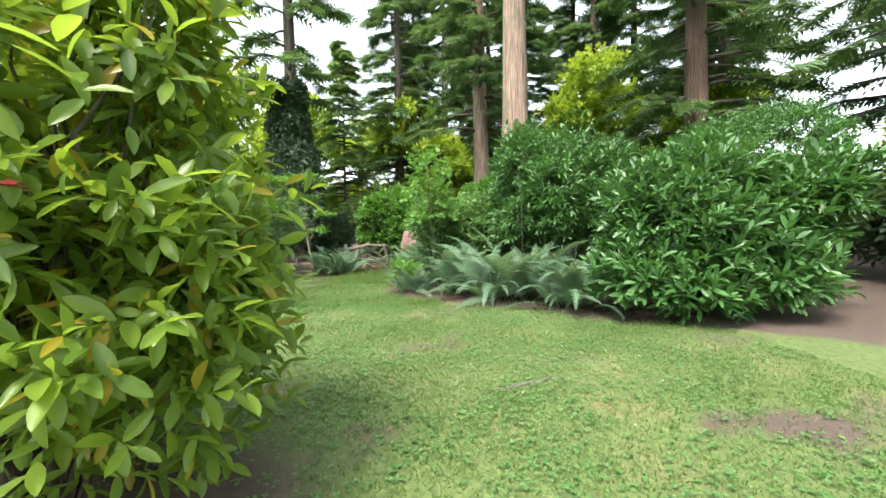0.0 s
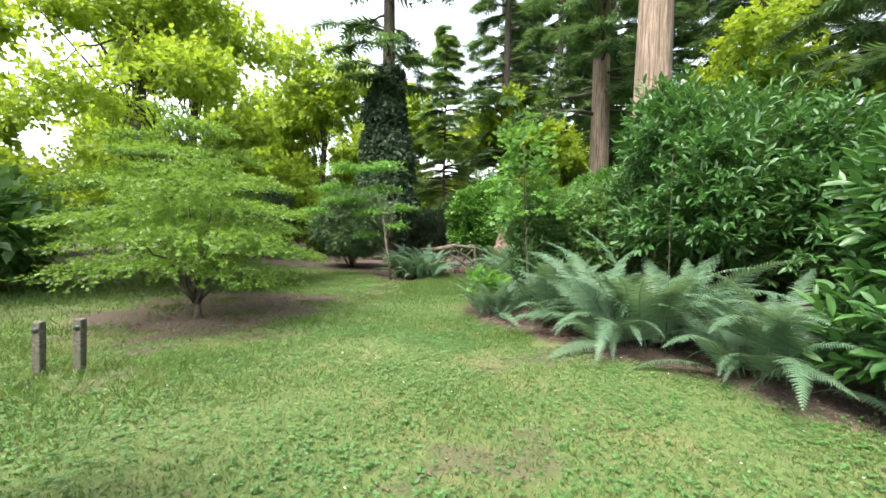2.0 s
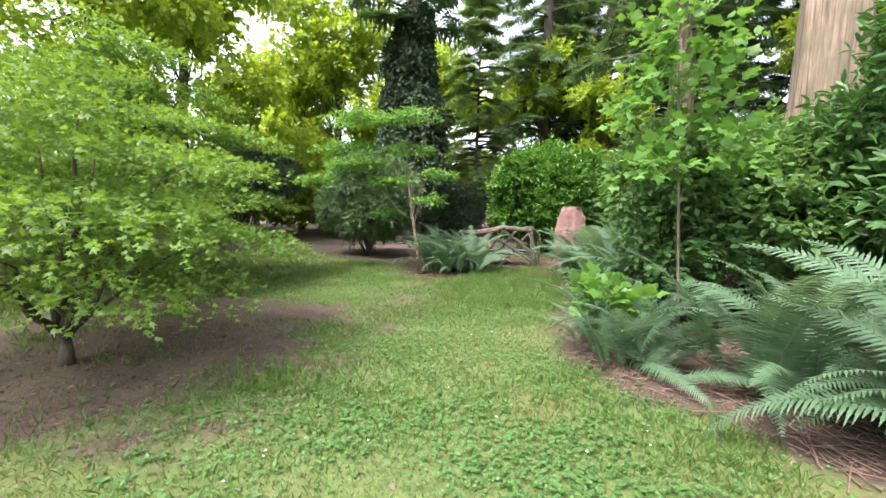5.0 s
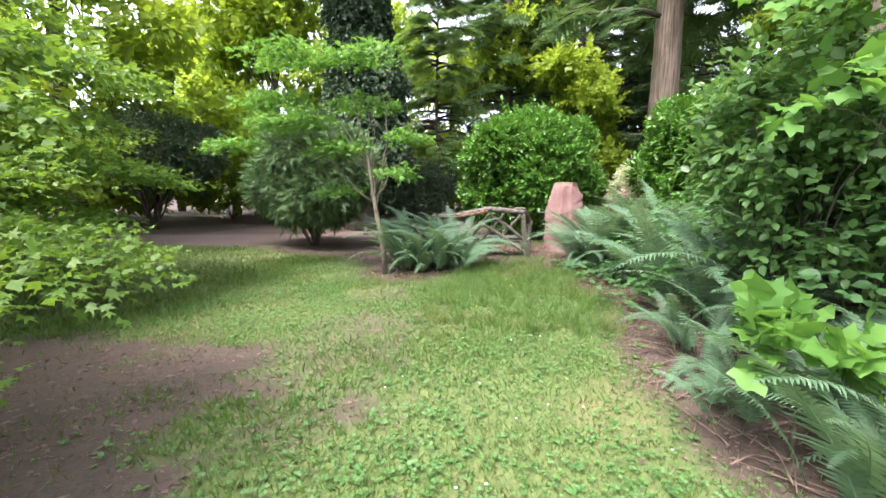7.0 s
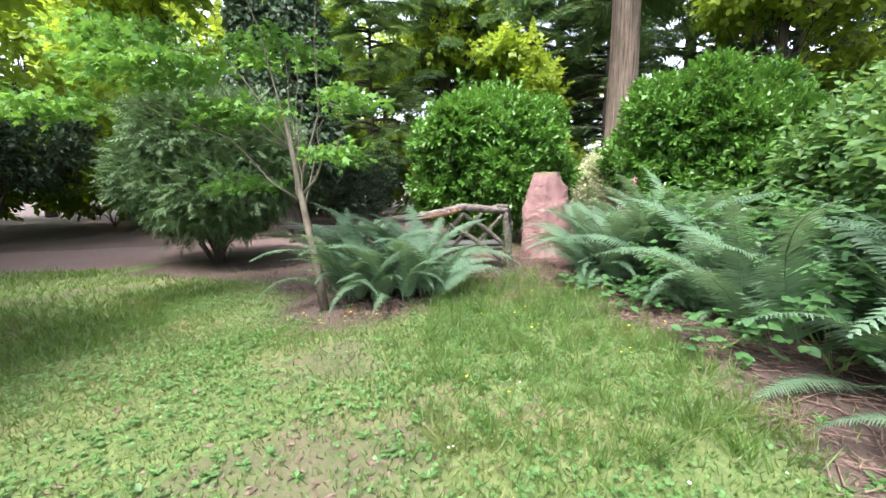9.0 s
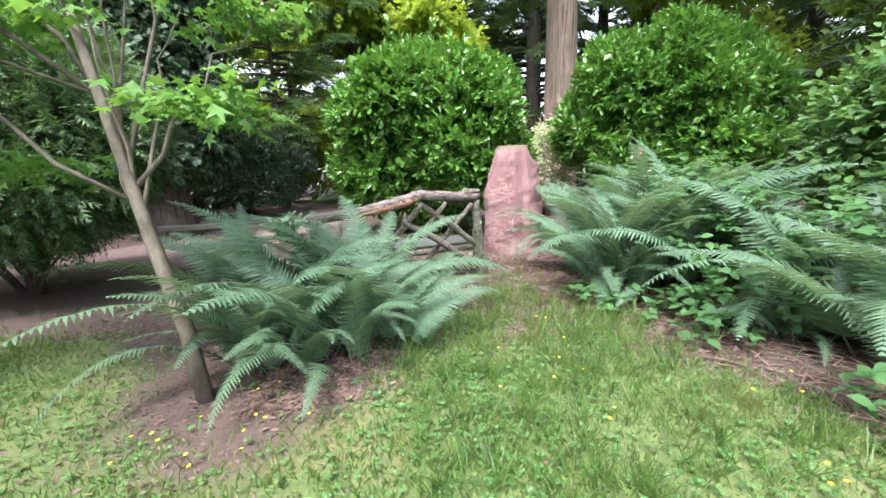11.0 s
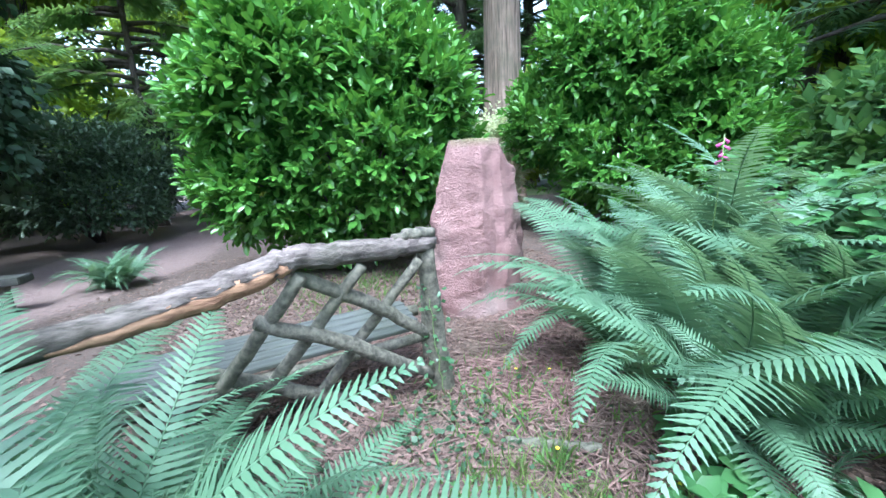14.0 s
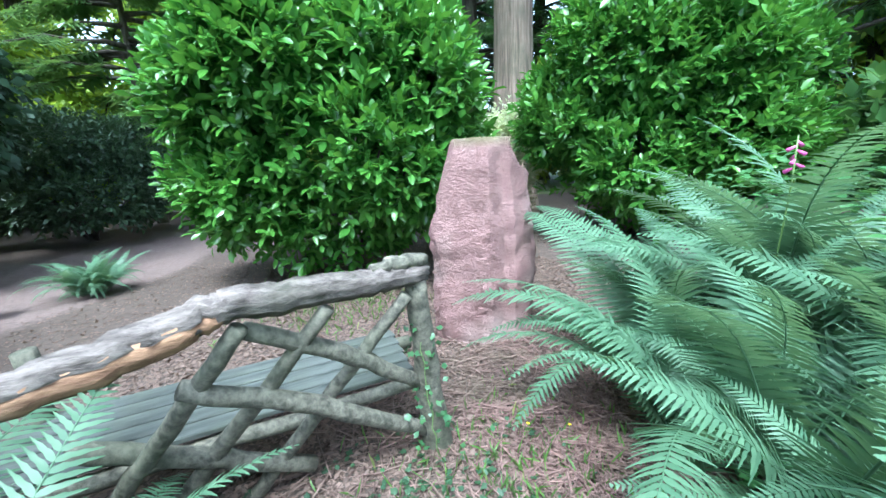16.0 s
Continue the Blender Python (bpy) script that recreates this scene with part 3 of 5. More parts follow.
def fern(foot, size, count, seed, label="large arching green fern clump on bare soil", crowns=1.5, turn=0.0, clear=None, upright=0.25):
    rng = np.random.default_rng(seed)
    ob = thing("fern", label, "fern", pose(*foot), "ferns")
    for k in range(count):
        a = turn + 360 * (k * 0.618034 % 1) + rng.uniform(-14, 14)
        inner = k / count
        pick = rng.choice([8, 0, 6, 1]) if inner < 0.35 else rng.choice([1, 2, 6, 3, 0]) if inner < 0.75 else rng.choice([2, 3, 4, 7])
        if rng.uniform() < upright:
            pick = rng.choice([8, 9, 0, 8])
        sc = size * rng.uniform(0.6, 1.12) * (1.0 if inner < 0.75 else 0.85)
        r = 0.10 * size
        bx, by = (rng.uniform(-0.22, 0.22) * size * crowns for _ in range(2))
        if clear is not None and abs((a - clear + 180) % 360 - 180) < 45:
            pick, sc = (6, 2, 1, 8, 9)[k % 5], rng.uniform(0.5, 0.72) * size
        elif clear is not None and abs((a - 318 + 180) % 360 - 180) < 34:
            pick, sc = (6, 2, 1)[k % 3], 0.72 * size
        part("frond", FRONDS[int(pick)], ob, m=pose(bx + r * math.cos(radians(a + 90)), by + r * math.sin(radians(a + 90)), 0.03, rng.uniform(-12, 8), rng.uniform(-24, 24), a) @ Matrix.Diagonal((sc, sc, sc, 1)))
    return ob


fern((-4.2, 15.55, 0), 1.0, 170, 61, "broad arching grey-green fern clump beside the bench", crowns=2.7, clear=215, upright=0.62)
fern((-0.72, 16.45, 0), 1.12, 140, 62, "tall grey-green fern clump beside the stone", crowns=2.5, upright=0.6)
fern((-1.2, 15.9, 0), 0.75, 14, 63)
fern((-4.15, 16.0, 0), 0.8, 34, 60, clear=235, upright=0.1)
fern((0.05, 16.75, 0), 1.32, 50, 64, upright=0.8)
fern((1.4, 9.1, 0), 1.28, 70, 65)
fern((2.6, 8.1, 0), 1.15, 54, 66)
fern((2.4, 9.6, 0), 1.4, 22, 67)
fern((0.35, 10.0, 0), 1.15, 26, 68)
fern((-0.75, 10.25, 0), 0.85, 24, 69)
fern((-0.65, 11.3, 0), 0.7, 18, 70)
fern((-0.1, 12.7, 0), 1.25, 30, 71)
fern((-0.25, 13.9, 0), 1.2, 28, 72)
fern((0.0, 15.1, 0), 1.25, 26, 73)
fern((0.95, 14.6, 0), 1.35, 22, 74)
fern((-5.75, 21.7, 0), 0.46, 100, 75, "small green fern on bare ground by the path")
fern((-1.15, 10.9, 0), 0.5, 14, 76)
fern((-0.95, 12.0, 0), 0.6, 16, 77)
fern((-0.7, 14.6, 0), 0.6, 14, 78)


# ---- the tall conifers ----
def conifer(label, foot, height, trunk_r, crown_r, first, seed, bark, limbs=110, per=26, spray=1.0, material=CONIFER, droop=0.35, group="tall conifers", name="conifer_tree"):
    rng = np.random.default_rng(seed)
    ob = thing(name, label, "tree", pose(*foot), group)
    zs = np.concatenate([[-0.1, 0.3, 0.9, 1.8], np.linspace(3.2, height, 26)])
    rad = trunk_r * np.concatenate([[1.7, 1.35, 1.15, 1.05], np.linspace(1.0, 0.12, 26)])
    pts = np.stack([0.04 * np.sin(zs * 0.3 + seed), 0.04 * np.cos(zs * 0.25 + seed), zs], -1)
    V, F = tube(pts, list(rad), 28, 0.055, rng)
    part("trunk", mesh_from("trunk", V, F, bark, True), ob)
    bits, SP, SD, SL = [], [], [], []
    for k in range(limbs):
        z = first + (height - first) * (k + rng.uniform(0, 1)) / limbs
        u = (z - first) / (height - first)
        ln = crown_r * (1 - u) ** 0.7 * rng.uniform(0.65, 1.1) + 0.4
        a = rng.uniform(0, 2 * np.pi)
        out = np.array([math.cos(a), math.sin(a), 0])
        s = np.linspace(0, 1, 6)[:, None]
        pts = np.array([0, 0, z]) + out * ln * s + np.array([0, 0, 1]) * ln * (0.16 * s - droop * s * s)
        pts[1:] += rng.standard_normal((5, 3)) * 0.03 * ln * s[1:]
        bits.append(tube(pts, [0.05 + 0.012 * ln, 0.008], 4))
        q = rng.uniform(0.18, 1.0, per) ** 0.8
        P = np.stack([np.interp(q, s[:, 0], pts[:, c]) for c in range(3)], -1)
        across = np.array([-out[1], out[0], 0])
        sgn = np.where(np.arange(per) % 2 == 0, 1, -1)[:, None]
        D = across * sgn * rng.uniform(0.5, 1.1, (per, 1)) + out * rng.uniform(0.3, 0.9, (per, 1)) + np.array([0, 0, -1]) * rng.uniform(0.05, 0.6, (per, 1))
        SP.append(P)
        SD.append(D)
        SL.append(spray * rng.uniform(0.6, 1.3, per) * (1 - 0.35 * q))
    for V, F in bits:
        part("limb", mesh_from("limb", V, F, BARK_DARK, True), ob)
    P, D, L = np.vstack(SP), np.vstack(SD), np.concatenate(SL)
    N = np.array([0, 0, 1.0]) + 0.35 * rng.standard_normal(P.shape)
    V, F = scatter(T_SPRAY, P, D, N, L, L * 0.75)
    part("crown", mesh_from("crown", V, F, material), ob)
    return ob


A_TREE = conifer("tall redwood with pale fibrous bark", (2.75, 15.2, 0), 30, 0.52, 3.8, 16.0, 81, BARK_PALE, 60, 36)
B_TREE = conifer("tall redwood with pale brown fibrous bark", (2.41, 24.97, 0), 32, 0.50, 4.8, 7.5, 82, BARK_PALE, 100, 40)
C_TREE = conifer("tall redwood with reddish brown bark", (12.4, 19.6, 0), 32, 0.58, 5.4, 4.2, 83, BARK_RED, 110, 42)
D_TREE = conifer("tall dark conifer with drooping branches", (0.4, 40.0, 0), 34, 0.48, 6.0, 2.4, 84, BARK_DARK, 140, 46)
copy_thing(C_TREE, pose(13.2, 34.6, 0, 0, 0, 70))
copy_thing(D_TREE, pose(-3.0, 46.0, 0, 0, 0, 130))
copy_thing(D_TREE, pose(5.5, 46.0, 0, 0, 0, 200))
copy_thing(D_TREE, pose(19.0, 27.0, 0, 0, 0, 40))
copy_thing(C_TREE, pose(20.0, 16.0, 0, 0, 0, 200))
copy_thing(D_TREE, pose(16.0, 9.0, 0, 0, 0, 300))
copy_thing(D_TREE, pose(25.0, 38.0, 0, 0, 0, 160))
copy_thing(C_TREE, pose(11.0, -6.0, 0, 0, 0, 20))
copy_thing(D_TREE, pose(-2.0, -26.0, 0, 0, 0, 250))
conifer("tall conifer with an ivy-clad trunk by the path", (-8.5, 22.8, 0), 30, 0.42, 3.6, 9.0, 86, BARK_DARK, 50, 38)
for x, y, a in ((-4.0, 38.0, 30), (2.6, 52.0, 10), (9.0, 43.0, 140), (13.5, 41.0, 75), (22.0, 33.0, 220), (29.0, 19.0, 20), (6.8, 37.5, 310), (17.5, 36.5, 190)):
    copy_thing(D_TREE, pose(x, y, 0, 0, 0, a))
conifer("bushy young conifer with low hanging branches", (-7.4, 30.6, 0), 16, 0.10, 3.0, 2.4, 85, BARK_DARK, 110, 34, 0.75, material=FIR, name="young_conifer", group="")


def ivy_column(foot, height, r, seed):
    """The ivy that clothes the trunk of the conifer by the path."""
    rng = np.random.default_rng(seed)
    lumps = []
    for z in np.arange(2.2, height, 0.8):
        w = r * (1.05 - 0.55 * (z / height) ** 2)
        lumps.append((rng.uniform(-0.15, 0.15), rng.uniform(-0.15, 0.15), z, w * rng.uniform(0.85, 1.1), w * rng.uniform(0.85, 1.1), 1.0))
    ob = thing("ivy_column", "dense dark ivy clothing a tall conifer trunk", "ivy", pose(*foot))
    P, D = shell_points(rng, lumps, 8500, 0.8, 1.06, -0.9)
    V, F = twig_leaves(rng, P, D, 6, 0.3, T_KITE, 0.17, 0.12, lift=-0.4, droop=0.5, flat=0.2)
    part("leaves", mesh_from("leaves", V, F, IVY), ob)
    for V, F in limbs_to(rng, lumps, (0, 0, 0), 0.06, 24):
        part("stem", mesh_from("stem", V, F, BARK_DARK, True), ob)


ivy_column((-8.5, 22.8, 0), 9.5, 1.5, 90)


# ---- broad-leaved trees ----
def broad_tree(label, foot, lumps, trunk, r0, seed, material, twigs, per_twig, twig, template, L, W, bark, limbs=22, name="broadleaf_tree", group="", flat=0.7, droop=0.1, lift=0.1, inner=0.55, low=-0.9, limb_r=0.4, tiers=0.0, outer=1.05):
    rng = np.random.default_rng(seed)
    ob = thing(name, label, "tree", pose(*foot), group)
    V, F = tube(np.array(trunk, float), [r0 * 1.25, r0, r0 * 0.55], 12, 0.05, rng)
    part("trunk", mesh_from("trunk", V, F, bark, True), ob)
    P, D = shell_points(rng, lumps, twigs, inner, outer, low)
    if tiers:
        r = np.hypot(P[:, 0], P[:, 1])
        P[:, 2] -= tiers * (r / r.max()) ** 2
        D = unit(np.stack([P[:, 0], P[:, 1], -0.12 * r], -1) + 0.35 * rng.standard_normal(P.shape) * np.array([1, 1, 0.3]))
    V, F = twig_leaves(rng, P, D, per_twig, twig, template, L, W, flat=flat, droop=droop, lift=lift)
    part("crown", mesh_from("crown", V, F, material), ob)
    within = [(x * 0.75, y * 0.75, z - 0.5 * tiers, rx * 0.8, ry * 0.8, rz) for x, y, z, rx, ry, rz in lumps] if tiers else lumps
    for V, F in limbs_to(rng, within, trunk[-1], r0 * limb_r, limbs, along=trunk if len(trunk) > 3 else None):
        part("limb", mesh_from("limb", V, F, bark, True), ob)
    return ob


def layers(seed, rx, ry, z0, z1, count):
    """Flat spreading tiers, as on a Japanese maple."""
    rng = np.random.default_rng(seed)
    out = []
    for k in range(count):
        u = k / (count - 1)
        z = z0 + (z1 - z0) * u
        reach = math.sin(math.pi * (0.30 + 0.62 * u))
        a = k * 2.4
        out.append((rx * 0.55 * reach * math.cos(a), ry * 0.55 * reach * math.sin(a), z, rx * 0.58 * reach + 0.15, ry * 0.58 * reach + 0.15, 0.11 + 0.07 * rng.uniform()))
    return out


broad_tree("low spreading japanese maple over shaded soil", (-5.9, 8.4, 0), layers(5, 2.05, 2.0, 0.95, 2.75, 14), [(0, 0, -0.05), (0.02, 0, 0.1), (0.0, 0.02, 0.26)], 0.06, 101, MAPLE, 2900, 8, 0.3, T_MAPLE, 0.065, 0.07, BARK_DARK, 16, "japanese_maple", limb_r=0.85, tiers=0.45, flat=0.9, lift=0.0, inner=0.3)
broad_tree("taller spreading japanese maple behind the low one", (-9.3, 11.2, 0), layers(6, 2.7, 2.6, 1.3, 4.6, 16), [(0, 0, -0.05), (0.1, 0, 0.5), (-0.1, 0.1, 1.1)], 0.11, 102, MAPLE, 4200, 9, 0.4, T_KITE, 0.09, 0.07, BARK_DARK, 30, "japanese_maple", tiers=0.6, flat=0.9, lift=0.0, inner=0.3)
# the leaning young maple by the large fern
broad_tree("young leaning maple with a forked grey stem", (-4.85, 14.8, 0), [(-0.9, 0, 2.2, 0.7, 0.5, 0.12), (-1.6, -0.3, 2.6, 0.8, 0.6, 0.12), (0.3, 0.2, 2.35, 0.5, 0.5, 0.1), (-0.6, 0.5, 3.0, 0.7, 0.6, 0.14), (-2.2, 0.2, 3.1, 0.8, 0.6, 0.14), (-1.3, -0.4, 3.6, 0.9, 0.7, 0.15), (-0.2, 0, 3.7, 0.6, 0.6, 0.12), (-2.6, -0.4, 2.3, 0.6, 0.5, 0.1), (0.25, -0.1, 1.75, 0.35, 0.3, 0.08), (-0.95, 0.3, 1.45, 0.45, 0.4, 0.1)], [(0, 0, -0.05), (-0.06, 0.03, 0.45), (-0.16, 0.05, 0.95), (-0.25, 0.05, 1.5), (-0.33, 0, 2.2)], 0.042, 103, SYCAMORE, 680, 7, 0.35, T_MAPLE, 0.11, 0.12, BARK_SMOOTH, 12, "young_maple", limb_r=0.55, tiers=0.1, flat=0.9, lift=0.0, inner=0.3)
broad_tree("slender sycamore sapling among the ferns", (-0.22, 11.1, 0), [(-0.2, 0.1, 2.7, 0.65, 0.6, 0.6), (-0.1, -0.1, 3.4, 0.55, 0.6, 0.5), (0.35, 0.2, 2.2, 0.5, 0.5, 0.4), (-0.45, -0.2, 2.0, 0.4, 0.4, 0.3)], [(0, 0, -0.05), (-0.03, 0, 0.7), (-0.08, 0, 1.5), (-0.15, 0, 2.6), (-0.18, 0, 3.4)], 0.014, 104, SYCAMORE, 150, 6, 0.35, T_SYC, 0.13, 0.15, BARK_SMOOTH, 14, "sycamore_sapling", low=-0.5)
broad_tree("small sycamore seedling with broad pale leaves", (-1.02, 10.55, 0), [(0, 0, 0.68, 0.36, 0.32, 0.16)], [(0, 0, -0.03), (0, 0, 0.25), (0.02, 0, 0.55)], 0.01, 105, SYCAMORE, 22, 5, 0.16, T_SYC, 0.19, 0.21, BARK_SMOOTH, 8, "sycamore_seedling")


def wood_tree(label, seed, height, spread, material=BEECH, twigs=1900, L=0.36):
    rng = np.random.default_rng(seed)
    lumps = []
    for k in range(22):
        a, u = k * 2.4, rng.uniform(0, 1)
        z = height * (0.12 + 0.80 * u)
        rr = spread * (1.0 - 0.55 * u) * rng.uniform(0.3, 0.95)
        s = spread * rng.uniform(0.22, 0.40)
        lumps.append((rr * math.cos(a), rr * math.sin(a), z, s, s, s * 0.62))
    trunk = [(0, 0, -0.1), (0.1, 0, height * 0.12), (-0.1, 0.1, height * 0.28), (0.1, 0, height * 0.5), (0, 0, height * 0.7)]
    return broad_tree(label, (0, 0, -200), lumps, trunk, 0.22, seed, material, twigs, 7, 0.6, T_KITE, L, L * 0.7, BARK_DARK, 30, group="woodland trees", limb_r=0.3, flat=0.6, inner=0.25, outer=1.25)


LEAFY = "broad-leaved woodland tree with sunlit yellow-green leaves"
TREES = [wood_tree(LEAFY, 111, 13, 4.4, twigs=4000, L=0.21), wood_tree(LEAFY, 112, 10, 3.8), wood_tree(LEAFY, 113, 16, 5.0)]
SPOTS = [(-14.5, 14.0), (-18.0, 19.5), (-21.0, 11.0), (-15.0, 27.0), (-20.0, 30.0), (-13.5, 36.0), (-26.0, 22.0), (-27.0, 33.0), (-20.0, 42.0), (-9.0, 44.0), (-32.0, 14.0), (-33.0, 44.0),
         (-14.0, 4.0), (-24.0, 2.0), (-2.0, 50.0), (8.0, 52.0), (18.0, 50.0), (30.0, 44.0), (32.0, 26.0), (27.0, 12.0), (-20.0, -16.0), (6.0, -24.0), (-20.0, 58.0), (-4.0, 39.0), (0.5, 35.0), (11.5, 30.0), (15.5, 24.0), (-12.4, 36.0), (-15.5, 40.0)]
rs = random.Random(7)
stood = []
for k, (x, y) in enumerate(SPOTS):
    near = math.hypot(x + 2, y - 8) < 19
    src = TREES[0] if near else TREES[1 + k % 2]
    m = pose(x, y, 0, 0, 0, rs.uniform(0, 360))
    if src not in stood:
        src.matrix_basis = m
        stood.append(src)
    else:
        copy_thing(src, m)


# ---- undergrowth at the edge of the wood ----
UNDER = []
for k, (mat, rx, z1) in enumerate(((BEECH, 2.6, 4.2), (SHRUB, 2.4, 3.2), (DARKSHRUB, 2.8, 3.8))):
    UNDER.append(shrub("undergrowth_bush", ("sunlit yellow-green bush at the wood's edge", "green bush at the wood's edge", "dark evergreen bush at the wood's edge")[k], "shrub", (0, 0, -50),
                       heap(150 + k, rx, rx * 0.9, -0.2, z1, 9), 150 + k, mat, 1000, 7, 0.45, T_KITE, 0.30, 0.17, stems=6, stem_r=0.04, group="undergrowth"))
UNDER_SPOTS = [(-12.5, 24.5, 0), (-17.5, 26.5, 0), (-13.5, 31.5, 0), (-22.5, 25.0, 0), (-25.0, 18.5, 2), (-24.0, 13.5, 0), (-17.0, 10.5, 0), (-19.0, 5.5, 0), (-13.0, 8.0, 1), (-5.0, 33.0, 0), (-1.5, 34.5, 0), (2.0, 37.0, 0), (9.0, 36.0, 0),
               (7.5, 24.5, 1), (9.5, 28.0, 0), (11.5, 24.0, 1), (6.5, 17.5, 1), (8.5, 15.5, 1), (12.5, 14.5, 2), (15.0, 19.0, 0), (14.0, 10.0, 2), (12.0, 6.0, 2), (16.0, 4.0, 1), (18.0, 23.5, 0), (17.0, 30.0, 0), (-13.0, 40.0, 0), (-28.0, 28.0, 0), (-18.0, 34.0, 1), (-16.0, -2.0, 1), (-2.0, 28.5, 0), (5.5, 14.2, 1), (-11.0, 33.5, 0), (5.0, 41.0, 0), (12.5, 36.0, 0), (21.0, 27.0, 0), (23.0, 15.0, 1), (13.0, 20.5, 0), (-20.0, 22.5, 0), (-22.0, 38.0, 0)]
ru = random.Random(9)
seen = set()
for x, y, k in UNDER_SPOTS:
    m = pose(x, y, 0, 0, 0, ru.uniform(0, 360))
    if k in seen:
        copy_thing(UNDER[k], m)
    else:
        UNDER[k].matrix_basis = m
        seen.add(k)


# ---- the standing stone ----
def standing_stone(foot, seed):
    rng = np.random.default_rng(seed)
    outline = [(-0.42, -0.06), (-0.36, -0.16), (-0.05, -0.30), (0.02, -0.31), (0.14, -0.22), (0.22, -0.23), (0.37, -0.06), (0.42, 0.10), (0.30, 0.24), (-0.02, 0.30), (-0.30, 0.22), (-0.41, 0.08)]
    ring = []
    for (a, b2), (c, d) in zip(outline, outline[1:] + outline[:1]):
        for f in np.linspace(0, 1, 8, endpoint=False):
            ring.append((a + (c - a) * f, b2 + (d - b2) * f))
    ring = np.array(ring)
    levels = np.concatenate([np.linspace(-0.1, 1.58, 62), [1.63, 1.665, 1.685]])
    V = []
    for z in levels:
        u = max(0.0, z) / 1.69
        s = 1.0 + 0.02 * math.sin(3 * u) - 0.16 * max(0, u - 0.45) / 0.55 - (0.0 if u < 0.93 else 0.9 * (u - 0.93))
        P = ring * s * 1.06
        slant = 0.20 * max(0.0, z - 1.0) ** 1.2
        P[:, 0] = np.where(P[:, 0] < 0, P[:, 0] * (1 - slant / 0.42), P[:, 0])
        edge = np.interp(z, [1.30, 1.40, 1.47, 1.62], [0.46, 0.40, 0.30, 0.21])
        P[:, 0] = np.minimum(P[:, 0], edge)
        for (x, y) in P:
            q = Vector((x * 9, y * 9, z * 9))
            rough = 0.022 * noise.noise(q) + 0.035 * noise.noise(q * 0.3)
            pick = 0.022 * noise.noise(Vector((x * 30, y * 30, z * 42))) if x < 0.05 and z < 1.25 else 0.003 * noise.noise(q * 4)
            k = 1 + (rough + pick) / max(0.2, math.hypot(x, y))
            V.append((x * k, y * k, z + (0.012 * noise.noise(q) if z > 1.6 else 0)))
    n, L = len(ring), len(levels)
    F = [(i * n + j, i * n + (j + 1) % n, (i + 1) * n + (j + 1) % n, (i + 1) * n + j) for i in range(L - 1) for j in range(n)]
    V.append((0.0, 0, 1.70))
    V = np.array(V)
    top = [((L - 1) * n + j, (L - 1) * n + (j + 1) % n, (L - 1) * n + (j + 2) % n, len(V) - 1) for j in range(0, n, 2)]
    me = mesh_from("standing_stone", V, np.array(F + top), STONE, True)
    return thing("standing_stone", "upright rough pink sandstone slab on bare soil", "stone", pose(*foot, 0, 0, -20), mesh=me)


standing_stone((-1.52, 18.42, 0), 120)


